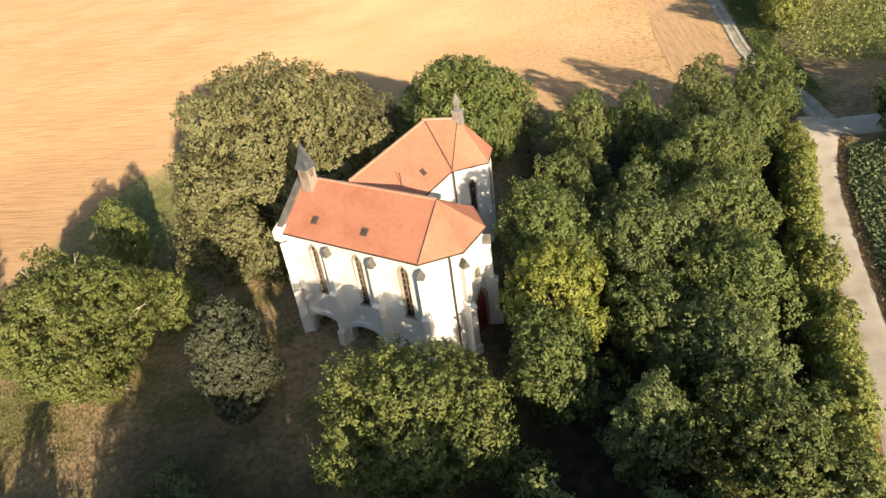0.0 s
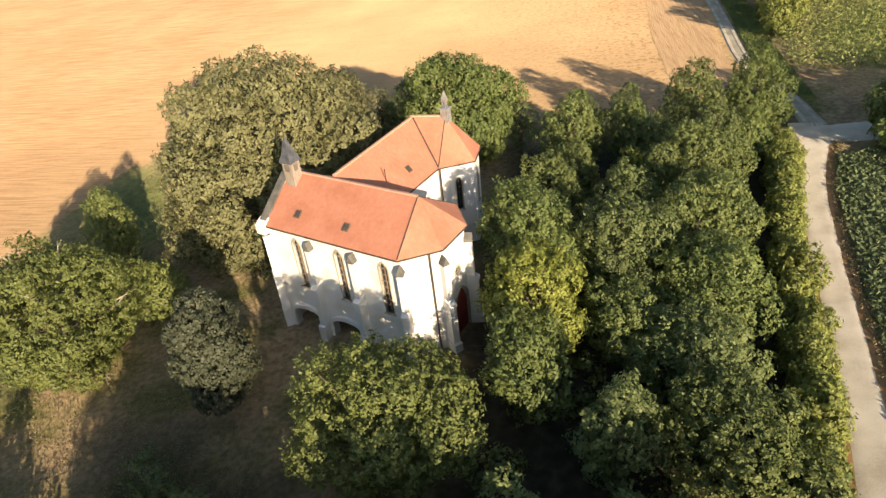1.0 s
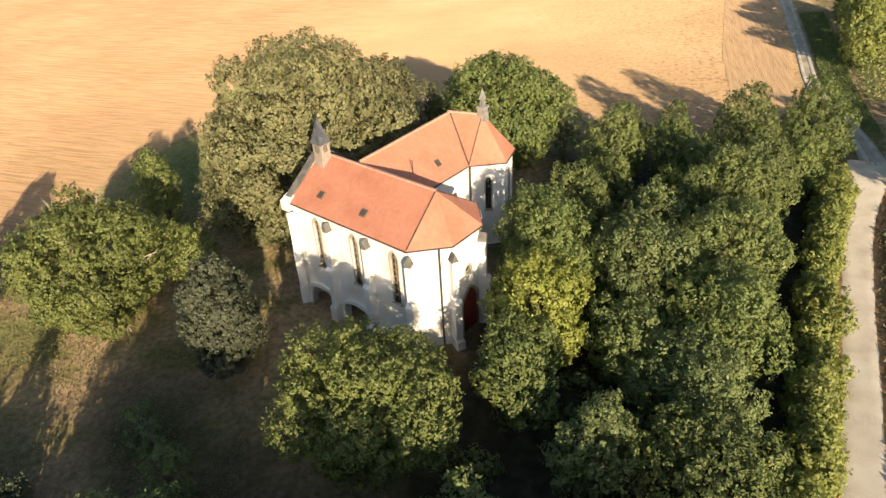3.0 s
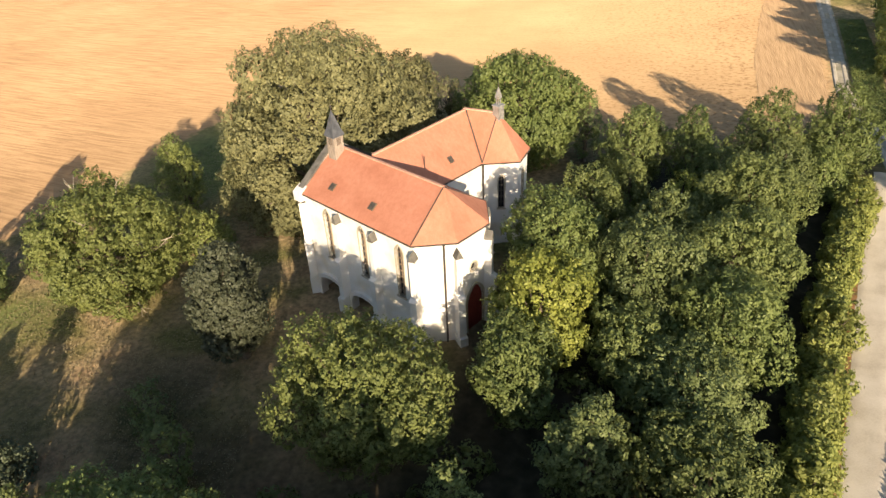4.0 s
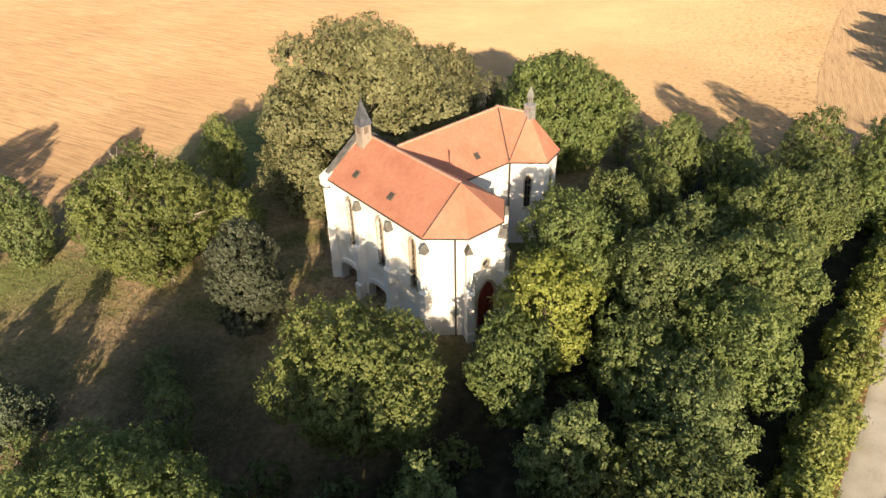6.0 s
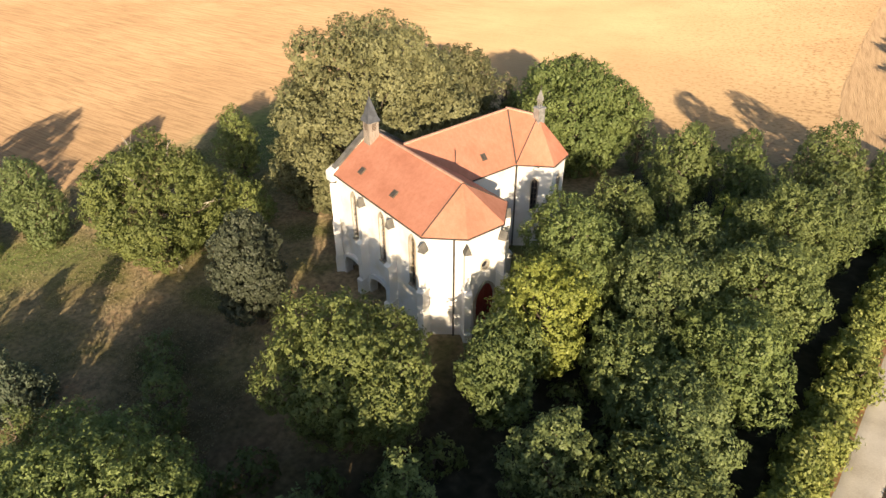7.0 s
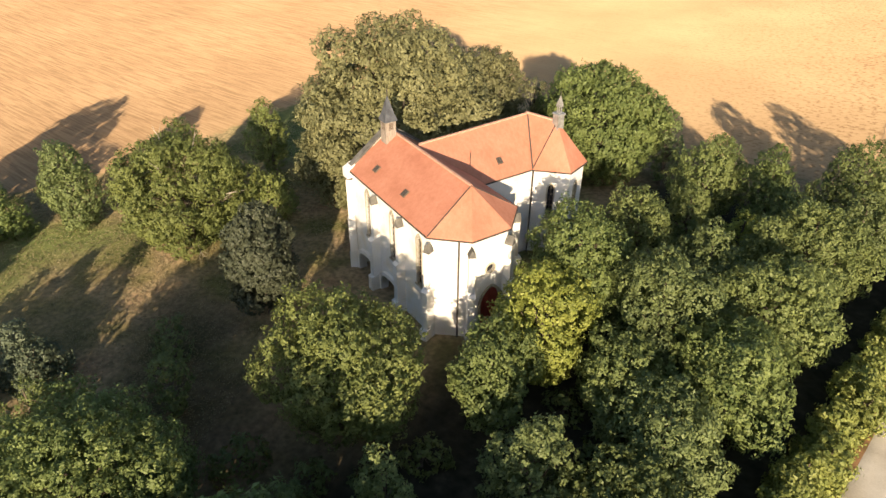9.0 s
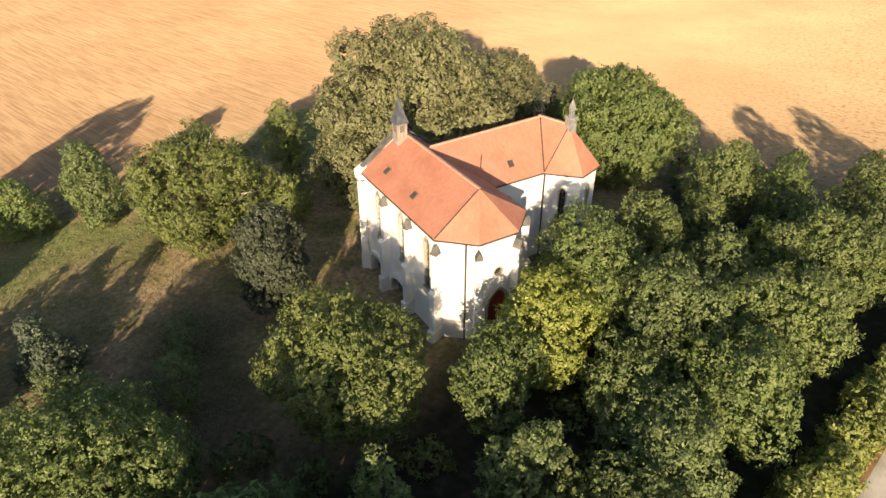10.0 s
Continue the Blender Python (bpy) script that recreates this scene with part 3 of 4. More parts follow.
def skylight(x, y, parent, slope_x, slope_y, z):
    """A small roof hatch lying in the roof's plane."""
    nrm = Vector((-slope_x, -slope_y, 1)).normalized()
    ax = Vector((0, 0, 1)).cross(nrm).normalized()
    ay = nrm.cross(ax)
    c = Vector((x, y, z)) + nrm * 0.02
    bm = bmesh.new()
    for w, h, lo, hi in ((0.54, 0.64, -0.05, 0.08),):
        q = [[bm.verts.new(c + ax * w / 2 * i + ay * h / 2 * j + nrm * k) for i, j in ((-1, -1), (1, -1), (1, 1), (-1, 1))] for k in (lo, hi)]
        for i in range(4):
            bm.faces.new((q[0][i], q[0][(i + 1) % 4], q[1][(i + 1) % 4], q[1][i]))
        bm.faces.new(q[0][::-1])
        bm.faces.new(q[1])
    hatch = part("roof_hatch", bm, M_DARKWOOD, parent, "small dark metal roof hatch")
    for s in (-1, 1):
        bm = bmesh.new()
        o = c + ax * 0.115 * s + nrm * 0.082
        q = [bm.verts.new(o + ax * 0.095 * i + ay * 0.24 * j) for i, j in ((-1, -1), (1, -1), (1, 1), (-1, 1))]
        f = bm.faces.new(q)
        r = bmesh.ops.extrude_face_region(bm, geom=[f])
        bmesh.ops.translate(bm, verts=[v for v in r["geom"] if isinstance(v, bmesh.types.BMVert)], vec=nrm * 0.012)
        part("pane", bm, M_HATCH, hatch)


SL = (RIDGE - EAVE) / (NW / 2 + 0.15)


def to_local(x, y):
    v = CH.inverted() @ Vector((x, y, 0))
    return v.x, v.y


for wx, wy in ((-9.19, 40.59), (-13.40, 42.73)):
    lx, ly = to_local(wx, wy)
    skylight(lx, ly, roof_1, 0, SL, EAVE + (ly + 0.15) * SL)


def frustum(bm, c, h0, h1, z0, z1, n=4, turn=45):
    """A tapered prism about c; h0 and h1 are half widths across flats."""
    k = 1 / math.cos(math.pi / n)
    lo = [bm.verts.new((c[0] + h0 * k * math.cos(radians(turn + 360 * i / n)), c[1] + h0 * k * math.sin(radians(turn + 360 * i / n)), z0)) for i in range(n)]
    if h1 > 0:
        hi = [bm.verts.new((c[0] + h1 * k * math.cos(radians(turn + 360 * i / n)), c[1] + h1 * k * math.sin(radians(turn + 360 * i / n)), z1)) for i in range(n)]
        bm.faces.new(hi)
        for i in range(n):
            bm.faces.new((lo[i], lo[(i + 1) % n], hi[(i + 1) % n], hi[i]))
    else:
        tip = bm.verts.new((c[0], c[1], z1))
        for i in range(n):
            bm.faces.new((lo[i], lo[(i + 1) % n], tip))
    bm.faces.new(lo[::-1])


# west bell turret
tx, ty = to_local(-14.14, 45.60)
bm = bmesh.new()
frustum(bm, (tx, ty), 0.47, 0.47, RIDGE - 1.3, 13.75)
turret = part("bell_turret", bm, M_TURRET, chapel, "square boarded bell turret with a slate spire")
bm = bmesh.new()
frustum(bm, (tx, ty), 0.60, 0.55, 13.70, 13.80)
frustum(bm, (tx, ty), 0.58, 0.39, 13.80, 14.30)
frustum(bm, (tx, ty), 0.39, 0.21, 14.30, 15.05)
frustum(bm, (tx, ty), 0.21, 0.0, 15.05, 15.85)
part("spire", bm, M_SLATE, turret, "grey slate spire")
bar("finial", (tx, ty, 15.6), (tx, ty, 16.3), 0.05, M_LEAD, turret)
bar("finial_arm", (tx - 0.16, ty, 16.1), (tx + 0.16, ty, 16.1), 0.04, M_LEAD, turret)
for dx, dy in ((0, -1), (1, 0), (0, 1), (-1, 0)):
    c = Vector((tx + dx * 0.475, ty + dy * 0.475, 13.25))
    s = Vector((-dy, dx, 0))
    o = Vector((dx, dy, 0))
    bm = bmesh.new()
    q = [bm.verts.new(c + s * 0.21 * i + Vector((0, 0, 0.30 * j))) for i, j in ((-1, -1), (1, -1), (1, 1), (-1, 1))]
    f = bm.faces.new(q)
    r = bmesh.ops.extrude_face_region(bm, geom=[f])
    bmesh.ops.translate(bm, verts=[v for v in r["geom"] if isinstance(v, bmesh.types.BMVert)], vec=o * 0.02)
    lou = part("sound_opening", bm, M_DARKWOOD, turret, "dark louvred sound opening")
    for k in range(4):
        z = 13.03 + 0.15 * k
        bar("louvre", c + s * 0.20 + o * 0.04 + Vector((0, 0, z - 13.25)), c - s * 0.20 + o * 0.04 + Vector((0, 0, z - 13.25)), 0.07, M_TURRET, lou, 0.03)

# cross wing between the nave and the second chapel
WX0, WX1, WXR = -5.8, 1.0, -2.4
panel("wall", (WX1 - 0.2, NW - 0.2), (WX1 - 0.2, 14.1), FOOT, EAVE2, [lancet(2.6, 0.7, 4.6, 7.0)], M_PLASTER)
gothic_window((WX1 - 0.2, NW - 0.2), (WX1 - 0.2, 14.1), 2.6, 0.7, 4.6, 7.0)
panel("wall", (WX0 + 0.2, 16.5), (WX0 + 0.2, NW - 0.2), FOOT, EAVE2, [], M_PLASTER)
wy0, wy1 = 4.1, 15.9
roof_2 = roof("roof", [(WX1, wy0, EAVE2), (WX1, 14.2, EAVE2), (WXR, 15.75, RIDGE2 - 0.03), (WXR, wy0, RIDGE2 - 0.33), (WX0, wy0, EAVE2), (WX0, 16.4, EAVE2)],
              [(0, 1, 2, 3), (3, 2, 5, 4)], M_TILE, label="orange clay tile roof over the cross wing")
bar("ridge_tiles", (WXR, 4.5, RIDGE2 - 0.28), (WXR, 15.75, RIDGE2), 0.2, M_RIDGE, roof_2, 0.12)
bar("gutter", (WX1, NW + 0.4, EAVE2 - 0.13), (WX1, 14.0, EAVE2 - 0.13), 0.13, M_LEAD, chapel, 0.11)
lx, ly = to_local(-5.89, 50.10)
SL2 = (RIDGE2 - 0.15 - EAVE2) / (WX1 - WXR)
skylight(lx, ly, roof_2, -SL2, 0, EAVE2 + (WX1 - lx) * SL2 - 0.03)
bar("vent_pipe", (lx - 0.2, ly - 2.9, 10.3), (lx - 0.2, ly - 2.9, 11.6), 0.055, M_LEAD, chapel)

# second chapel: short nave with a polygonal apse, turned a little
P2 = pose(-2.6, 15.72, 0, 0, 0, 19)


def q2(a, c):
    v = P2 @ Vector((a, c, 0))
    return (v.x, v.y)


W2 = 2.95
loop2 = [(-3.0, -W2), (2.85, -W2), (5.8, -1.45), (5.8, 1.45), (2.85, W2), (-3.0, W2)]


def inset2(k):
    return [q2(a * 1.0 - math.copysign(k, a) * 0.9, c - math.copysign(k, c)) for a, c in loop2]


wl2 = inset2(0.2)
for i in range(1, 6):
    p, q = wl2[i], wl2[(i + 1) % 6]
    ln = math.hypot(q[0] - p[0], q[1] - p[1])
    hol = [lancet(ln / 2 + (0.15 if i == 1 else 0), 0.54, 4.4, 7.2)] if i in (1, 2, 3) else []
    panel("wall", p, q, FOOT, EAVE2, hol, M_PLASTER)
    if hol:
        gothic_window(p, q, ln / 2 + (0.15 if i == 1 else 0), 0.54, 4.4, 7.2, M_LEAD)
ap = q2(3.2, 0)
eav2 = [(*q2(a, c), EAVE2) for a, c in loop2]
vs2 = eav2 + [(*q2(0, 0), RIDGE2), (*ap, RIDGE2)]
roof_3 = roof("roof", vs2, [(0, 1, 7, 6), (1, 2, 7), (2, 3, 7), (3, 4, 7), (4, 5, 6, 7), (5, 0, 6)], M_TILE, label="orange clay tile roof with a polygonal end")
bar("ridge_tiles", (*q2(0, 0), RIDGE2 + 0.03), (*ap, RIDGE2 + 0.03), 0.24, M_RIDGE, roof_3, 0.12)
for i in (1, 4):
    bar("hip_flashing", (*eav2[i][:2], EAVE2 + 0.01), (*ap, RIDGE2 + 0.01), 0.07, M_LEAD, roof_3, 0.06)
bar("valley_flashing", (*eav2[1][:2], EAVE2 + 0.05), (WXR + 0.02, 15.72, RIDGE2 + 0.02), 0.12, M_LEAD, roof_3, 0.05)
for i in range(1, 5):
    bar("gutter", (*eav2[i][:2], EAVE2 - 0.13), (*eav2[i + 1][:2], EAVE2 - 0.13), 0.13, M_LEAD, chapel, 0.11)
dp = q2(2.95, -W2 - 0.02)
bar("downpipe", (*dp, EAVE2 - 0.1), (*dp, 0.4), 0.11, M_LEAD, chapel)
# little zinc lantern on the second roof
ltx, lty = to_local(-2.87, 55.1)
bm = bmesh.new()
frustum(bm, (ltx, lty), 0.37, 0.34, RIDGE2 - 1.0, 13.40)
lantern = part("bell_turret", bm, M_ZINC, chapel, "small grey zinc turret with a slender lantern")
bm = bmesh.new()
frustum(bm, (ltx, lty), 0.43, 0.39, 13.38, 13.48)
part("cornice", bm, M_ZINC, lantern)
for sx in (-1, 1):
    for sy in (-1, 1):
        bar("post", (ltx + 0.12 * sx, lty + 0.12 * sy, 13.46), (ltx + 0.12 * sx, lty + 0.12 * sy, 14.10), 0.07, M_ZINC, lantern)
bm = bmesh.new()
frustum(bm, (ltx, lty), 0.23, 0.20, 14.06, 14.30)
frustum(bm, (ltx, lty), 0.20, 0.0, 14.30, 15.1)
part("cap", bm, M_ZINC, lantern, "pointed zinc cap")
bar("finial", (ltx, lty, 15.0), (ltx, lty, 15.45), 0.04, M_LEAD, lantern)


# ---- trees ----
def leaf_mesh(name, centres, normals, size, aspect, rng, mat, along=None, jitter=0.38):
    """Four-cornered leaves at the centres, facing roughly along the normals."""
    k = len(centres)
    nn = normals + rng.normal(0, jitter, (k, 3))
    nn /= np.linalg.norm(nn, axis=1, keepdims=True) + 1e-9
    a = np.cross(nn, rng.normal(0, 1, (k, 3)))
    if along is not None:
        a = a * 0.45 / (np.linalg.norm(a, axis=1, keepdims=True) + 1e-9) + along
        a -= nn * np.sum(a * nn, 1, keepdims=True)
    a /= np.linalg.norm(a, axis=1, keepdims=True) + 1e-9
    b = np.cross(nn, a)
    s = size * rng.uniform(0.6, 1.4, (k, 1))
    tip = nn * s * rng.uniform(-0.25, 0.25, (k, 1))
    v = np.stack([centres - a * s * 0.5, centres + b * s * aspect * 0.5 + tip, centres + a * s * 0.5, centres - b * s * aspect * 0.5 + tip], 1).reshape(-1, 3)
    me = bpy.data.meshes.new(name)
    me.vertices.add(4 * k)
    me.vertices.foreach_set("co", v.astype(np.float32).ravel())
    me.loops.add(4 * k)
    me.loops.foreach_set("vertex_index", np.arange(4 * k, dtype=np.int32))
    me.polygons.add(k)
    me.polygons.foreach_set("loop_start", np.arange(0, 4 * k, 4, dtype=np.int32))
    me.polygons.foreach_set("loop_total", np.full(k, 4, dtype=np.int32))
    me.update(calc_edges=True)
    me.validate()
    me.materials.append(mat)
    return me


def sphere_dirs(k, rng):
    d = rng.normal(0, 1, (k, 3))
    return d / np.linalg.norm(d, axis=1, keepdims=True)


def unit(v):
    return v / (np.linalg.norm(v, axis=1, keepdims=True) + 1e-9)


def tube(verts, faces, a, c, r0, r1, n=6):
    a, c = Vector(a), Vector(c)
    d = (c - a).normalized()
    s = d.orthogonal().normalized()
    u = d.cross(s)
    o = len(verts)
    for p, r in ((a, r0), (c, r1)):
        verts += [p + (s * math.cos(6.2832 * i / n) + u * math.sin(6.2832 * i / n)) * r for i in range(n)]
    faces += [(o + i, o + (i + 1) % n, o + n + (i + 1) % n, o + n + i) for i in range(n)]


# crown outlines: share of the full width at heights from the crown's foot (0) to its top (1)
OUTLINE = {
    "round": [(0, 0.42), (0.15, 0.80), (0.35, 1.0), (0.6, 0.97), (0.8, 0.74), (0.93, 0.42), (1, 0.12)],
    "broad": [(0, 0.55), (0.15, 0.86), (0.4, 1.0), (0.66, 0.94), (0.84, 0.74), (0.95, 0.46), (1, 0.25)],
    "skirt": [(0, 0.72), (0.15, 0.92), (0.4, 1.0), (0.66, 0.92), (0.84, 0.72), (0.95, 0.46), (1, 0.25)],
    "ovoid": [(0, 0.40), (0.15, 0.84), (0.32, 1.0), (0.55, 0.84), (0.75, 0.58), (0.9, 0.30), (1, 0.05)],
    "yew": [(0, 0.66), (0.12, 0.92), (0.3, 1.0), (0.55, 0.93), (0.78, 0.70), (0.92, 0.42), (1, 0.12)],
    "cone": [(0, 0.95), (0.2, 0.90), (0.45, 0.66), (0.7, 0.40), (0.9, 0.14), (1, 0.02)],
    "bush": [(0, 0.80), (0.3, 1.0), (0.6, 0.86), (0.85, 0.52), (1, 0.15)],
}


def tree(name, x, y, r, top, base, mat, label, seed, shape="round", leaf=0.20, lobe=0.30, clump=0.42, squash=1.0, group="", gaps=0.0, tuft=0.5, per=20, dead=0, lumpy=0.15):
    """A tree with a trunk, limbs and a crown: lobes within an outline, leaf clumps over the lobes, leaves in domes on the clumps.
    base: height at which the crown starts, over the ground; lobe: a lobe's radius as a share of r; dead: bare twigs."""
    rng = np.random.default_rng(seed)
    g0 = gz(x) - 0.1
    root = new(name)
    root.location = (x, y, g0)
    tagged(root, label, "tree" if "tree" in name or shape != "bush" else "shrub", group)
    h = top - g0
    hc = h - base
    us, ws = zip(*OUTLINE[shape])
    # lobes: spread evenly over the outline's surface, then pushed in by their own radius
    lr0 = lobe * r
    m = 700
    u = rng.uniform(0, 1, m)
    u = u[rng.uniform(0, 1, m) < np.interp(u, us, ws) + 0.10]
    th = rng.uniform(0, 6.2832, len(u))
    lean = 0.10 * r * rng.normal(0, 1, 2)
    lump = 1 + lumpy * np.sin(2 * th + rng.uniform(0, 6)) + 0.9 * lumpy * np.sin(3 * th + 5 * u + rng.uniform(0, 6))
    rad = np.interp(u, us, ws) * lump * 0.97
    w = np.maximum(0.06, rad * r - lr0 * 0.95 - clump * 0.4) * rng.uniform(0.80, 1.02, len(u))
    cand = np.column_stack([w * np.cos(th) + lean[0] * u, w * squash * np.sin(th) + lean[1] * u, base + np.clip(u * hc, lr0 * 0.7, hc - lr0 * 0.9 - clump * 0.7)])
    lc, lr = [], []
    for p in cand:
        q = lr0 * rng.uniform(0.50, 1.25)
        if all(np.linalg.norm(p - c) > 0.70 * (q + k) for c, k in zip(lc, lr)):
            lc.append(p)
            lr.append(q)
    lc, lr = np.array(lc), np.array(lr)
    nl = len(lc)
    # clumps on the outside of the lobes, one to a cell
    nc = int(6 * 12.6 * np.sum(lr ** 2) / clump ** 2)
    which = rng.choice(nl, nc, p=lr ** 2 / np.sum(lr ** 2))
    axis = unit(lc - np.array([0, 0, base + 0.38 * hc]) + np.array([0, 0, 1e-3]))
    d = unit(sphere_dirs(nc, rng) + axis[which] * 0.45)
    cc = lc[which] + d * (lr[which] * (0.76 + 0.58 * rng.uniform(0, 1, nc) ** 2.0))[:, None] * np.array([1, 1, 0.88]) + rng.normal(0, 0.09 * lr0, (nc, 3))
    keep = cc[:, 2] > 0.2
    for c, k in zip(lc, lr):
        keep &= ~(np.linalg.norm((cc - c) / np.array([1, 1, 0.88]), axis=1) < 0.74 * k)
    cc, d, which = cc[keep], d[keep], which[keep]
    cell = np.floor(cc / (clump * 1.45)).astype(np.int64)
    first = np.unique(cell[:, 0] * 1000003 + cell[:, 1] * 1009 + cell[:, 2], return_index=True)[1]
    cc, d, which = cc[first], d[first], which[first]
    if gaps:
        hole = np.array([noise.noise(Vector(p) * 0.9 + Vector((seed, 0, 0))) for p in cc])
        k = hole > np.quantile(hole, gaps)
        cc, d, which = cc[k], d[k], which[k]
    nc = len(cc)
    ci = np.repeat(np.arange(nc), per)
    face = unit(d * 0.9 + axis[which] * 0.35 + np.array([0, 0, 0.15]) + rng.normal(0, 0.22, (nc, 3)))
    s = sphere_dirs(nc * per, rng)
    down = np.sum(s * face[ci], 1, keepdims=True)
    s = s - face[ci] * np.minimum(0, down) * 1.7
    grow = unit(face + np.array([0, 0, tuft]))
    off = s * (clump * rng.uniform(0.55, 1.35, nc)[ci, None] * rng.uniform(0.30, 1.0, (nc * per, 1)) ** 0.5 * 0.84)
    off += grow[ci] * np.sum(off * grow[ci], 1, keepdims=True) * 0.75
    pos = cc[ci] + off
    nrm = unit(s * 0.55 + face[ci] * 0.7 + np.array([0, 0, 0.1]))
    crown = new("crown", leaf_mesh("crown", pos, nrm, leaf * 1.2, 0.54, rng, mat, unit(off) * 0.8 + grow[ci] * 0.4, 0.36))
    crown.parent = root
    verts, faces = [], []
    tr = 0.028 * h + 0.03 * r
    zb = max(0.8, base + 0.15 * hc)
    zt = base + 0.78 * hc
    tube(verts, faces, (0, 0, -0.25), (0, 0, 0.35), tr * 1.35, tr, 8)
    tube(verts, faces, (0, 0, 0.35), (0.1, 0.05, zb), tr, tr * 0.75, 8)
    tube(verts, faces, (0.1, 0.05, zb), (lean[0] * 0.6, lean[1] * 0.6, zt), tr * 0.75, tr * 0.18, 7)
    for i in rng.choice(nl, min(nl, 12), replace=False):
        a = Vector((0.1, 0.05, zb)).lerp(Vector((lean[0] * 0.6, lean[1] * 0.6, zt)), rng.uniform(0.0, 0.55))
        c = Vector(lc[i])
        m_ = a.lerp(c, 0.5) + Vector((0, 0, -0.06 * r))
        tube(verts, faces, a, m_, tr * 0.38, tr * 0.22, 5)
        tube(verts, faces, m_, c, tr * 0.22, tr * 0.07, 5)
    mesh_object("trunk", verts, faces, M_BARK, root, smooth=True)
    if dead:
        # bare twigs that stand out of the crown
        for i in rng.choice(nl, dead):
            verts, faces = [], []
            c, o = Vector(lc[i]), Vector(axis[i])
            e = c + o * lr[i] * 1.25
            tube(verts, faces, c, e, 0.07, 0.045, 4)
            for _ in range(5):
                t1 = c.lerp(e, rng.uniform(0.5, 1.0))
                tube(verts, faces, t1, t1 + o * rng.uniform(0.2, 0.6) + Vector(rng.normal(0, 0.45, 3)), 0.035, 0.012, 3)
            mesh_object("dead_twig", verts, faces, M_TWIG, root, "bare pale grey twigs")
    return root


tree("large_tree", -21.1, 55.3, 9.4, 18.8, -0.4, L_LIME, "very large broad tree with dense olive-green foliage beside the chapel", 11, "skirt", leaf=0.25, lobe=0.15, clump=0.52)
tree("large_tree", -16.9, 68.4, 4.6, 13.2, 1.0, L_LIME, "broad olive-green tree behind the largest tree", 41, "broad", leaf=0.25, lobe=0.25, clump=0.50)
tree("round_tree", -3.6, 70.2, 6.6, 13.2, 1.2, L_OAK, "round green tree at the edge of the stubble field", 12, "broad", leaf=0.24, lobe=0.19, clump=0.48)
tree("small_tree", -12.7, 72.6, 1.9, 9.6, 3.6, L_LIME, "small pale green tree at the field's edge", 13, gaps=0.3)
tree("small_tree", 3.4, 71.4, 1.9, 9.0, 1.0, L_WOOD2, "small thin tree at the field's edge", 30, gaps=0.3)
tree("spreading_tree", -33.3, 38.3, 6.1, 10.4, 0.8, L_WALNUT, "spreading green tree with thinning twigs on the glade", 14, "broad", leaf=0.20, lobe=0.17, clump=0.40, gaps=0.2, squash=0.85, dead=14, lumpy=0.2)
tree("young_tree", -29.2, 45.2, 2.3, 5.0, 0.4, L_WALNUT, "young bright green tree in the shade", 15)
tree("yew_tree", -18.3, 33.8, 3.05, 10.4, 1.9, L_DARK, "dense dark grey-green yew with a rounded top", 16, "yew", leaf=0.17, lobe=0.24, clump=0.28, tuft=1.2, per=22)
tree("walnut_tree", -5.3, 26.1, 5.7, 10.4, 1.7, L_WALNUT, "bright green leafy tree in front of the chapel", 17, "round", leaf=0.185, lobe=0.28, clump=0.42, gaps=0.08, squash=0.9, lumpy=0.13, per=24)
tree("leafy_tree", 3.2, 31.5, 3.2, 9.0, 1.2, L_OAK, "mid green leafy tree by the apse", 18)
tree("yellow_tree", 4.1, 37.4, 3.9, 10.2, 0.6, L_YELLOW, "tree with yellowing leaves beside the apse", 19, lobe=0.22, clump=0.40, gaps=0.14, tuft=0.9, lumpy=0.07)
tree("field_tree", -37.3, 54.2, 2.5, 8.0, 0.8, L_WALNUT, "bright green bushy tree at the stubble's edge", 20, gaps=0.15)
tree("field_tree", -47.3, 35.6, 3.0, 7.3, 0.2, L_WOOD2, "small grey-green tree on the glade", 21)
tree("field_tree", -52.4, 29.8, 3.0, 4.0, -0.2, L_OAK, "low green tree at the field's corner", 22)
tree("field_tree", -60.0, 27.0, 5.2, 8.8, 0.0, L_OAK, "broad green tree at the field's corner", 43, gaps=0.35, lumpy=0.25)
tree("spruce_tree", -28.3, 18.9, 2.7, 4.4, -0.3, L_FIR, "low feathery grey-green conifer on the glade", 23, "cone", leaf=0.16, lobe=0.22, tuft=1.6, clump=0.32, per=24)
tree("sapling", -20.2, 25.2, 1.6, 4.3, 0.5, L_WOOD2, "sparse young tree in deep shade", 24, gaps=0.45)
tree("sapling", -24.3, 16.4, 1.5, 3.2, 0.2, L_WOOD, "low dark young tree in deep shade", 31, gaps=0.3)
tree("sapling", -16.0, 21.9, 1.6, 5.4, 0.5, L_WOOD, "sparse young tree in deep shade", 25, gaps=0.4)
tree("near_tree", -11.4, 12.7, 5.8, 10.2, 0.6, L_OAK, "large leafy green tree by the glade", 26, "broad", leaf=0.15, lobe=0.20, clump=0.38, per=26)
tree("near_tree", -16.4, 12.0, 3.3, 7.4, 0.6, L_OAK, "leafy green tree by the glade", 27, leaf=0.15, lobe=0.27, clump=0.38, per=26)
tree("spruce_tree", -36.6, 16.6, 2.2, 2.4, -0.2, L_WOOD2, "low feathery grey-green conifer on the glade", 28, "cone", tuft=1.4)
tree("near_tree", -42.5, 12.0, 4.2, 5.7, 0.4, L_OAK, "leafy green tree at the edge of the glade", 29, leaf=0.36, clump=0.6)
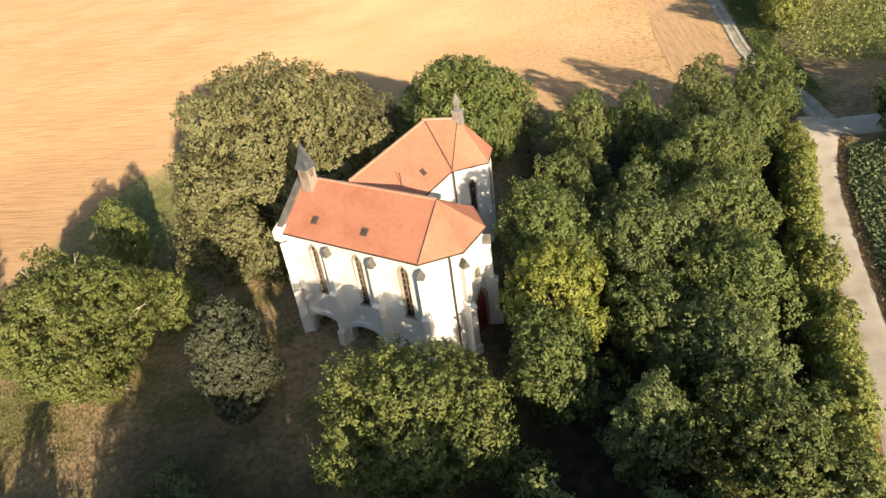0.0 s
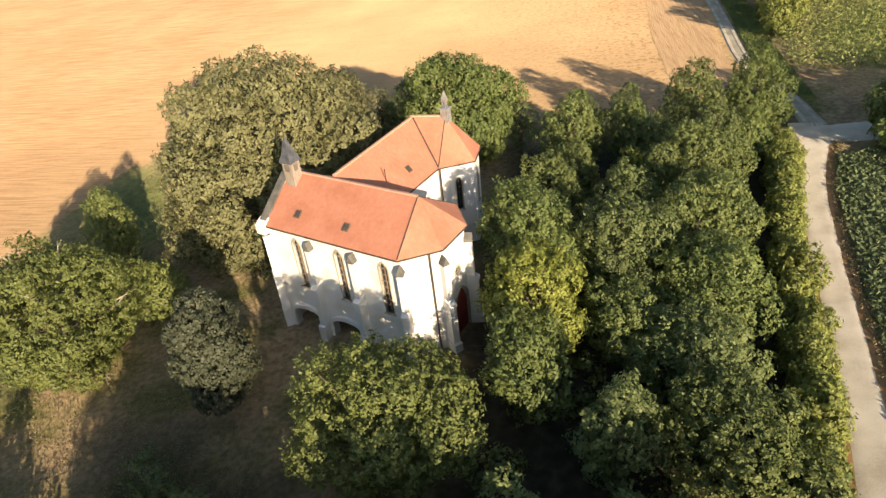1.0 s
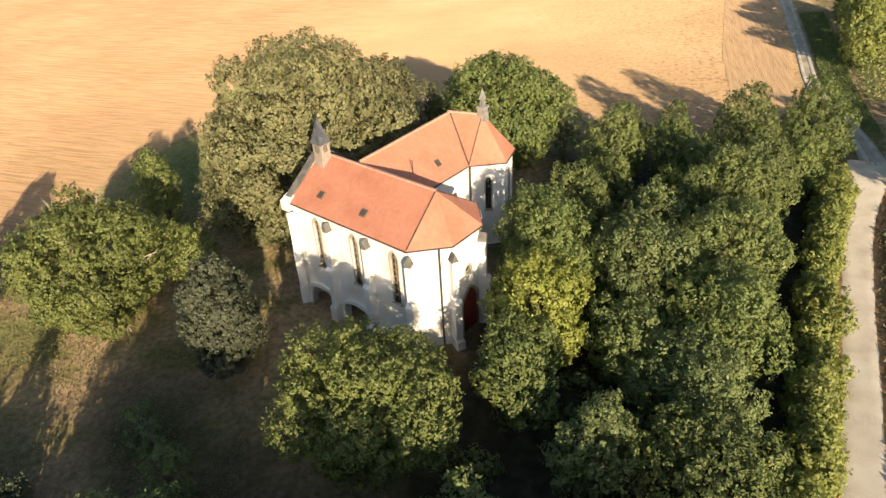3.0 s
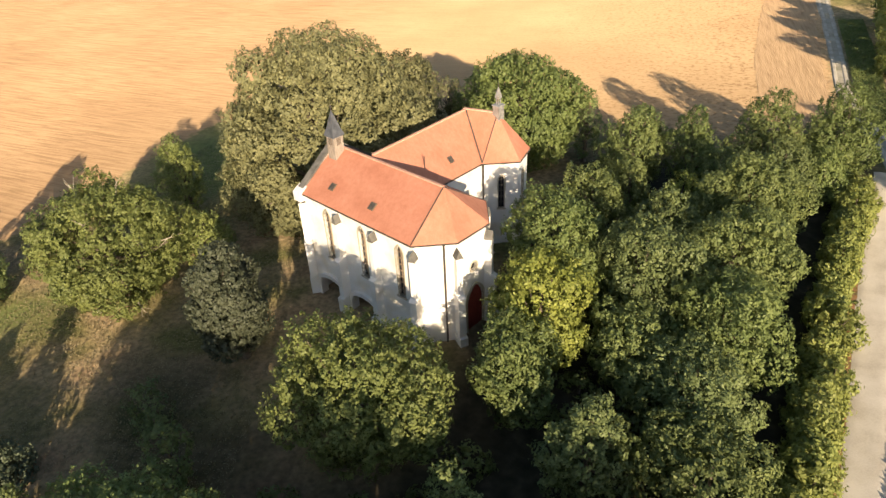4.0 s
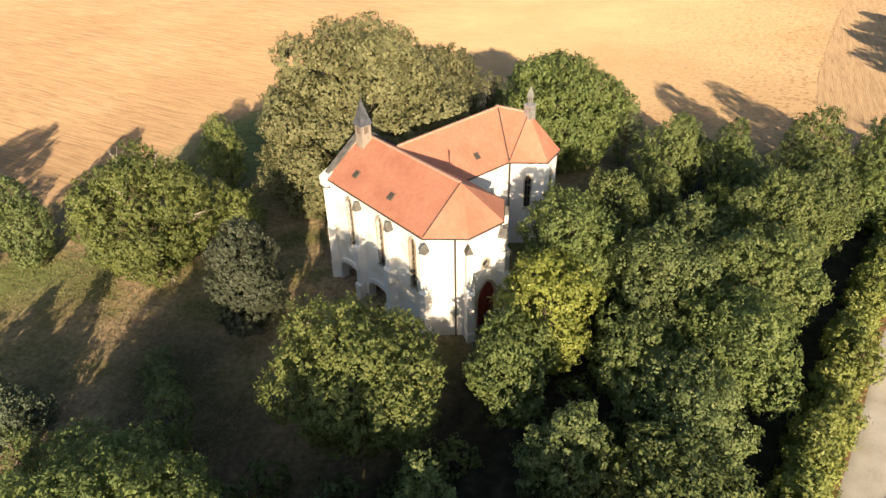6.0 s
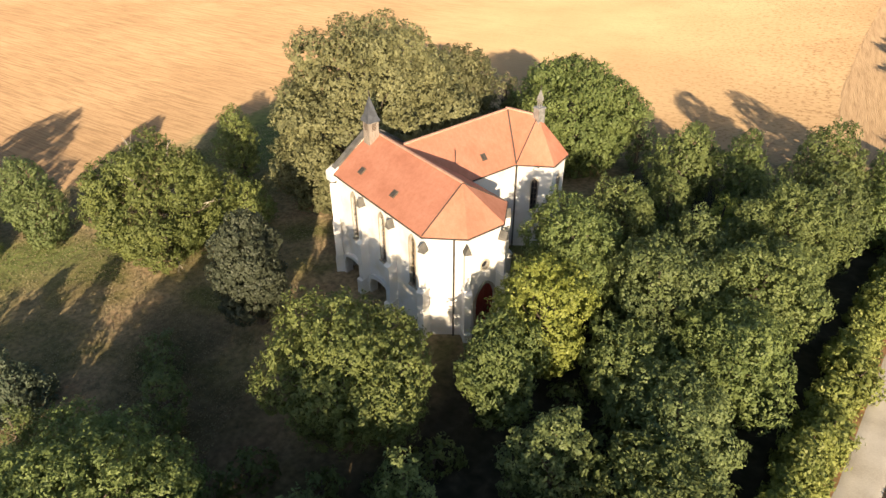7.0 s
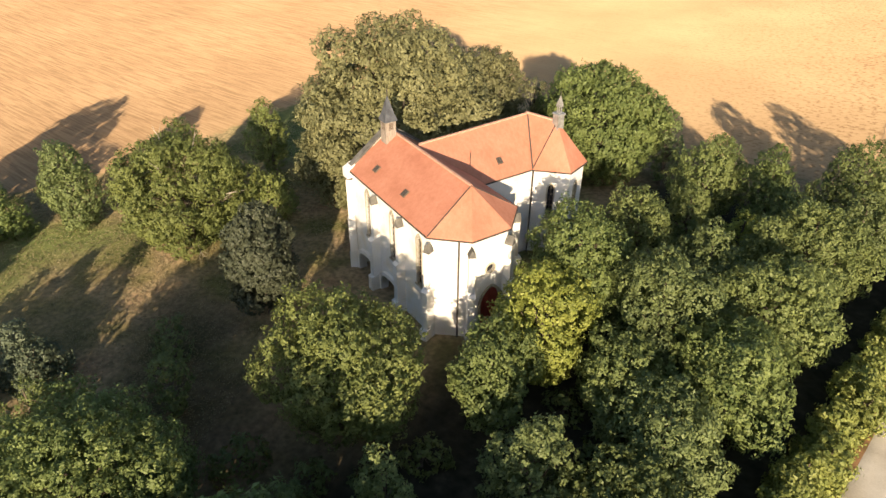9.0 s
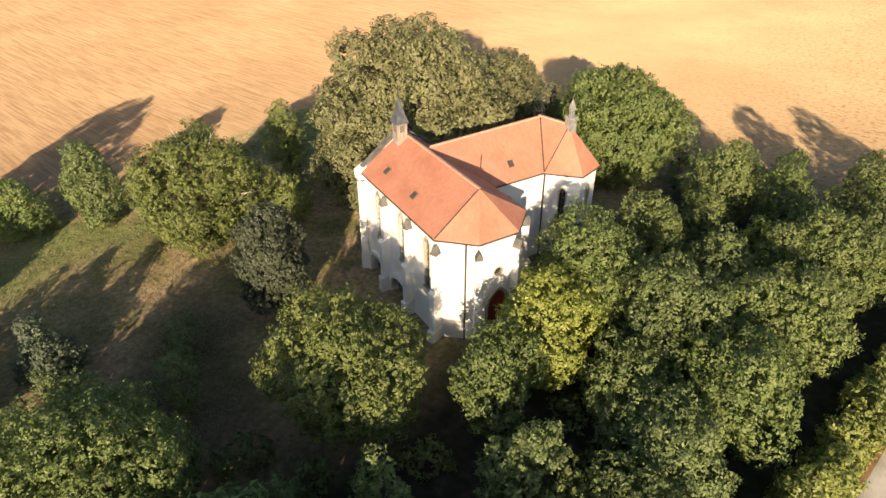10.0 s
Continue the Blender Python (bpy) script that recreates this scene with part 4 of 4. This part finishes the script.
# added trees, mostly out of view, that throw shade on glade and wood
for i, (x, y, r, top) in enumerate([(-3.6, 8.2, 3.4, 8.6), (2.0, 9.8, 4.2, 13.0), (9.4, 8.8, 4.6, 12.0), (-12.5, 4.0, 4.2, 7.8), (-29.8, 11.4, 2.4, 5.2), (-25.2, 7.4, 3.0, 6.0), (15.4, 9.8, 3.2, 11.4), (-1.0, 13.6, 3.2, 9.0), (6.4, 13.6, 3.6, 9.8), (14.2, 13.8, 3.2, 11.0)]):
    tree("near_tree", x, y, r, top, 0.8, L_OAK, "leafy green tree added to shade the grove", 60 + i, "broad", leaf=0.40, clump=0.66)

# the wood beside the track: x, y, radius, top, crown's start, leaves, outline
WOOD = [
    (4.4, 44.0, 3.8, 11.0, 2.0, L_OAK, "round"), (5.9, 53.2, 3.1, 9.7, 1.0, L_WOOD, "ovoid"), (10.9, 42.4, 4.3, 11.0, 0.3, L_WOOD2, "ovoid"), (13.5, 58.3, 1.6, 7.4, 0.3, L_YELLOW, "ovoid"),
    (8.8, 65.4, 3.4, 10.4, 0.8, L_WOOD, "ovoid"), (14.3, 64.7, 2.7, 10.8, 1.2, L_OAK, "ovoid"), (21.6, 67.0, 3.6, 11.4, 0.2, L_WOOD, "ovoid"), (28.2, 69.6, 3.5, 12.4, 0.2, L_OAK, "ovoid"),
    (18.7, 56.0, 4.3, 10.6, 0.2, L_WOOD, "ovoid"), (17.2, 47.2, 4.0, 9.4, 0.2, L_WOOD, "round"), (16.7, 39.4, 4.0, 8.8, 0.2, L_OAK, "round"), (14.2, 32.8, 3.6, 8.2, 0.2, L_WOOD2, "round"),
    (8.6, 26.3, 2.7, 8.9, 0.9, L_WOOD2, "ovoid"), (2.4, 21.0, 1.5, 7.9, 1.0, L_WOOD, "ovoid"), (14.8, 25.2, 3.6, 8.0, 0.3, L_WOOD, "round"), 
    (17.4, 22.6, 2.3, 6.4, 0.3, L_WOOD, "round"), (8.6, 20.4, 2.0, 6.4, 0.5, L_WOOD, "ovoid"), (10.4, 36.0, 2.9, 7.6, 0.5, L_WOOD, "round"), (12.4, 50.4, 3.3, 9.0, 0.3, L_WOOD2, "ovoid"),
    (22.0, 61.4, 3.0, 9.6, 0.2, L_WOOD2, "ovoid"), (16.6, 60.8, 2.6, 8.6, 0.3, L_WOOD, "ovoid"), (9.0, 59.6, 2.6, 7.6, 0.3, L_WOOD, "ovoid"), (26.2, 64.2, 2.4, 8.0, 0.2, L_OAK, "ovoid"),
    (-1.8, 18.0, 1.6, 6.0, 0.8, L_WOOD, "ovoid"),
]
for i, (x, y, r, top, low, lm, form) in enumerate(WOOD):
    tree("woodland_tree", x, y, r * 1.08, top + 0.2, low, lm, "slender tree with yellow-green top in the wood" if lm is L_YELLOW else "leafy deciduous tree in the dense wood beside the track", 100 + i, form, leaf=0.19, lobe=0.23, clump=0.41, tuft=0.9, gaps=0.08, per=22, group="trees of the wood")

# undergrowth in the shade of the wood
rng_u = np.random.default_rng(77)
for i, (x, y) in enumerate([(1.4, 26.2), (7.2, 31.0), (11.6, 24.0), (0.2, 23.0), (-3.6, 21.4), (11.0, 31.6), (7.4, 34.6), (-8.4, 20.4), (13.4, 37.6), (8.2, 47.8), (14.4, 53.2), (19.6, 50.2)]):
    tree("shade_shrub", x, y, rng_u.uniform(1.2, 1.9), gz(x) + rng_u.uniform(1.4, 2.6), -0.4, L_WOOD, "dark leafy shrub in the shade of the wood", 500 + i, "bush", leaf=0.28, clump=0.5, per=14, group="shrubs under the wood")

# hedge of shrubs along the track
rng_h = np.random.default_rng(5)
for i in range(60):
    t = i / 59
    k = t * (len(ROAD) - 2)
    a, c = ROAD[int(k)], ROAD[min(len(ROAD) - 1, int(k) + 1)]
    f_ = k - int(k)
    x, y = a[0] + (c[0] - a[0]) * f_, a[1] + (c[1] - a[1]) * f_
    if y < 14 or y > 65:
        continue
    off = 2.8 + rng_h.uniform(-0.3, 0.5)
    tree("shrub", x - off, y + rng_h.uniform(-0.6, 0.6), rng_h.uniform(1.2, 1.8), gz(x) + rng_h.uniform(1.8, 3.8), -0.3, L_SHRUB,
         "yellow-green hedge shrub along the gravel track", 300 + i, "bush", leaf=0.22, lobe=0.36, clump=0.38, per=18, tuft=0.7, group="hedge along the track")
# trees past the track
for i, (x, y, r, top) in enumerate([(39.8, 62.8, 3.7, 10.8), (45.0, 63.4, 3.8, 10.8), (47, 57.0, 3.6, 12.5), (53, 59.0, 3.8, 13.0), (59, 62.0, 4.0, 13.0), (40.8, 101.5, 2.8, 9.6), (42.6, 109, 3.0, 10.5), (43.8, 116, 3.2, 10.5), (45.4, 124, 3.2, 10.0)]):
    tree("roadside_tree", x, y, r, top, 0.3, L_OAK if y < 80 else L_SHRUB, "leafy green tree beside the gravel lane", 400 + i, leaf=0.36, clump=0.62, group="trees past the track")


# ---- crops and grass ----
def sown(name, poly, n, height, size, mat, seed, label, category, flat=0.2):
    """Upright leaves scattered over a plan polygon."""
    rng = np.random.default_rng(seed)
    p = np.array(poly)
    lo, hi = p.min(0), p.max(0)
    pts = rng.uniform(lo, hi, (n * 3, 2))
    inside = np.zeros(len(pts), bool)
    for (x0, y0), (x1, y1) in zip(poly, poly[1:] + poly[:1]):
        hit = (y0 > pts[:, 1]) != (y1 > pts[:, 1])
        xc = (x1 - x0) * (pts[:, 1] - y0) / ((y1 - y0) or 1e-9) + x0
        inside ^= hit & (pts[:, 0] < xc)
    pts = pts[inside][:n]
    k = len(pts)
    bumpy = np.array([noise.noise((x * 0.35, y * 0.35, seed)) for x, y in pts])
    z = 9.0 * np.tanh(0.06 * (pts[:, 0] + 13) / 9.0) + height * rng.uniform(0.15, 1.0, k) * (1 + 0.35 * bumpy)
    c = np.column_stack([pts, z])
    nrm = rng.normal(0, 0.6, (k, 3)) + np.array([0, 0, flat])
    return tagged(new(name, leaf_mesh(name, c, nrm, size, 0.45, rng, mat)), label, category, kind="stuff")


sown("crop", [(23.0, 20), (27.1, 36), (29.6, 47), (31.8, 56.5), (34.2, 62.5), (44, 65), (58, 61), (58, 20)], 52000, 0.42, 0.44, L_CROP, 7, "tall green crop beside the gravel track", "crop", 0.8)
sown("crop", [(38.4, 86), (44, 84), (60, 83), (120, 80), (120, 160), (48, 170), (44.5, 120), (39.0, 98)], 95000, 2.1, 0.40, L_CROP2, 8, "yellow-green ripening crop field", "crop", 0.6)
sown("grass", [(-60, 18), (-58, 40), (-50, 60), (-46, 78), (-30, 60), (-20, 48), (-12, 20), (-26, 12)], 55000, 0.13, 0.15, L_GRASS, 9, "dry yellow-green grass on the glade", "grass", 0.4)


# ---- small things on the glade ----
def boulder(x, y, size, seed, label):
    """A rough stone, sunk a little into the ground."""
    bm = bmesh.new()
    bmesh.ops.create_icosphere(bm, subdivisions=2, radius=size)
    for v in bm.verts:
        v.co *= 1 + 0.25 * noise.noise(v.co * 2.2 / size + Vector((seed, 0, 0)))
        v.co.z *= 0.7
    me = bpy.data.meshes.new("stone")
    bm.to_mesh(me)
    bm.free()
    me.materials.append(M_STONE)
    ob = new("stone", me)
    ob.location = (x, y, gz(x) + size * 0.35)
    return tagged(ob, label, "stone")


boulder(-35.0, 36.6, 0.36, 3, "pale rounded stone at the foot of the spreading tree")


# grass along both edges of the track
for side, seed, n in ((-1, 31, 16000), (1, 32, 14000)):
    near = [(x + side * (w + 0.05), y) for x, y, w in ROAD[1:-1]]
    off = [(x + side * (w + (1.5 if side < 0 else 1.2)), y) for x, y, w in ROAD[1:-1]]
    sown("verge_grass", near + off[::-1], n, 0.35 if side < 0 else 0.2, 0.2, L_SHRUB if side < 0 else L_GRASS, seed, "ragged yellow-green grass edging the gravel track", "grass")
sown("lane_grass", [(36.0, 77), (35.2, 88), (35.2, 96), (36.6, 109), (38.8, 130), (42.5, 130), (40.4, 109), (38.6, 96), (37.8, 84), (37.4, 77)], 22000, 0.28, 0.24, L_WOOD, 33, "rough dark green grass beside the lane", "grass")
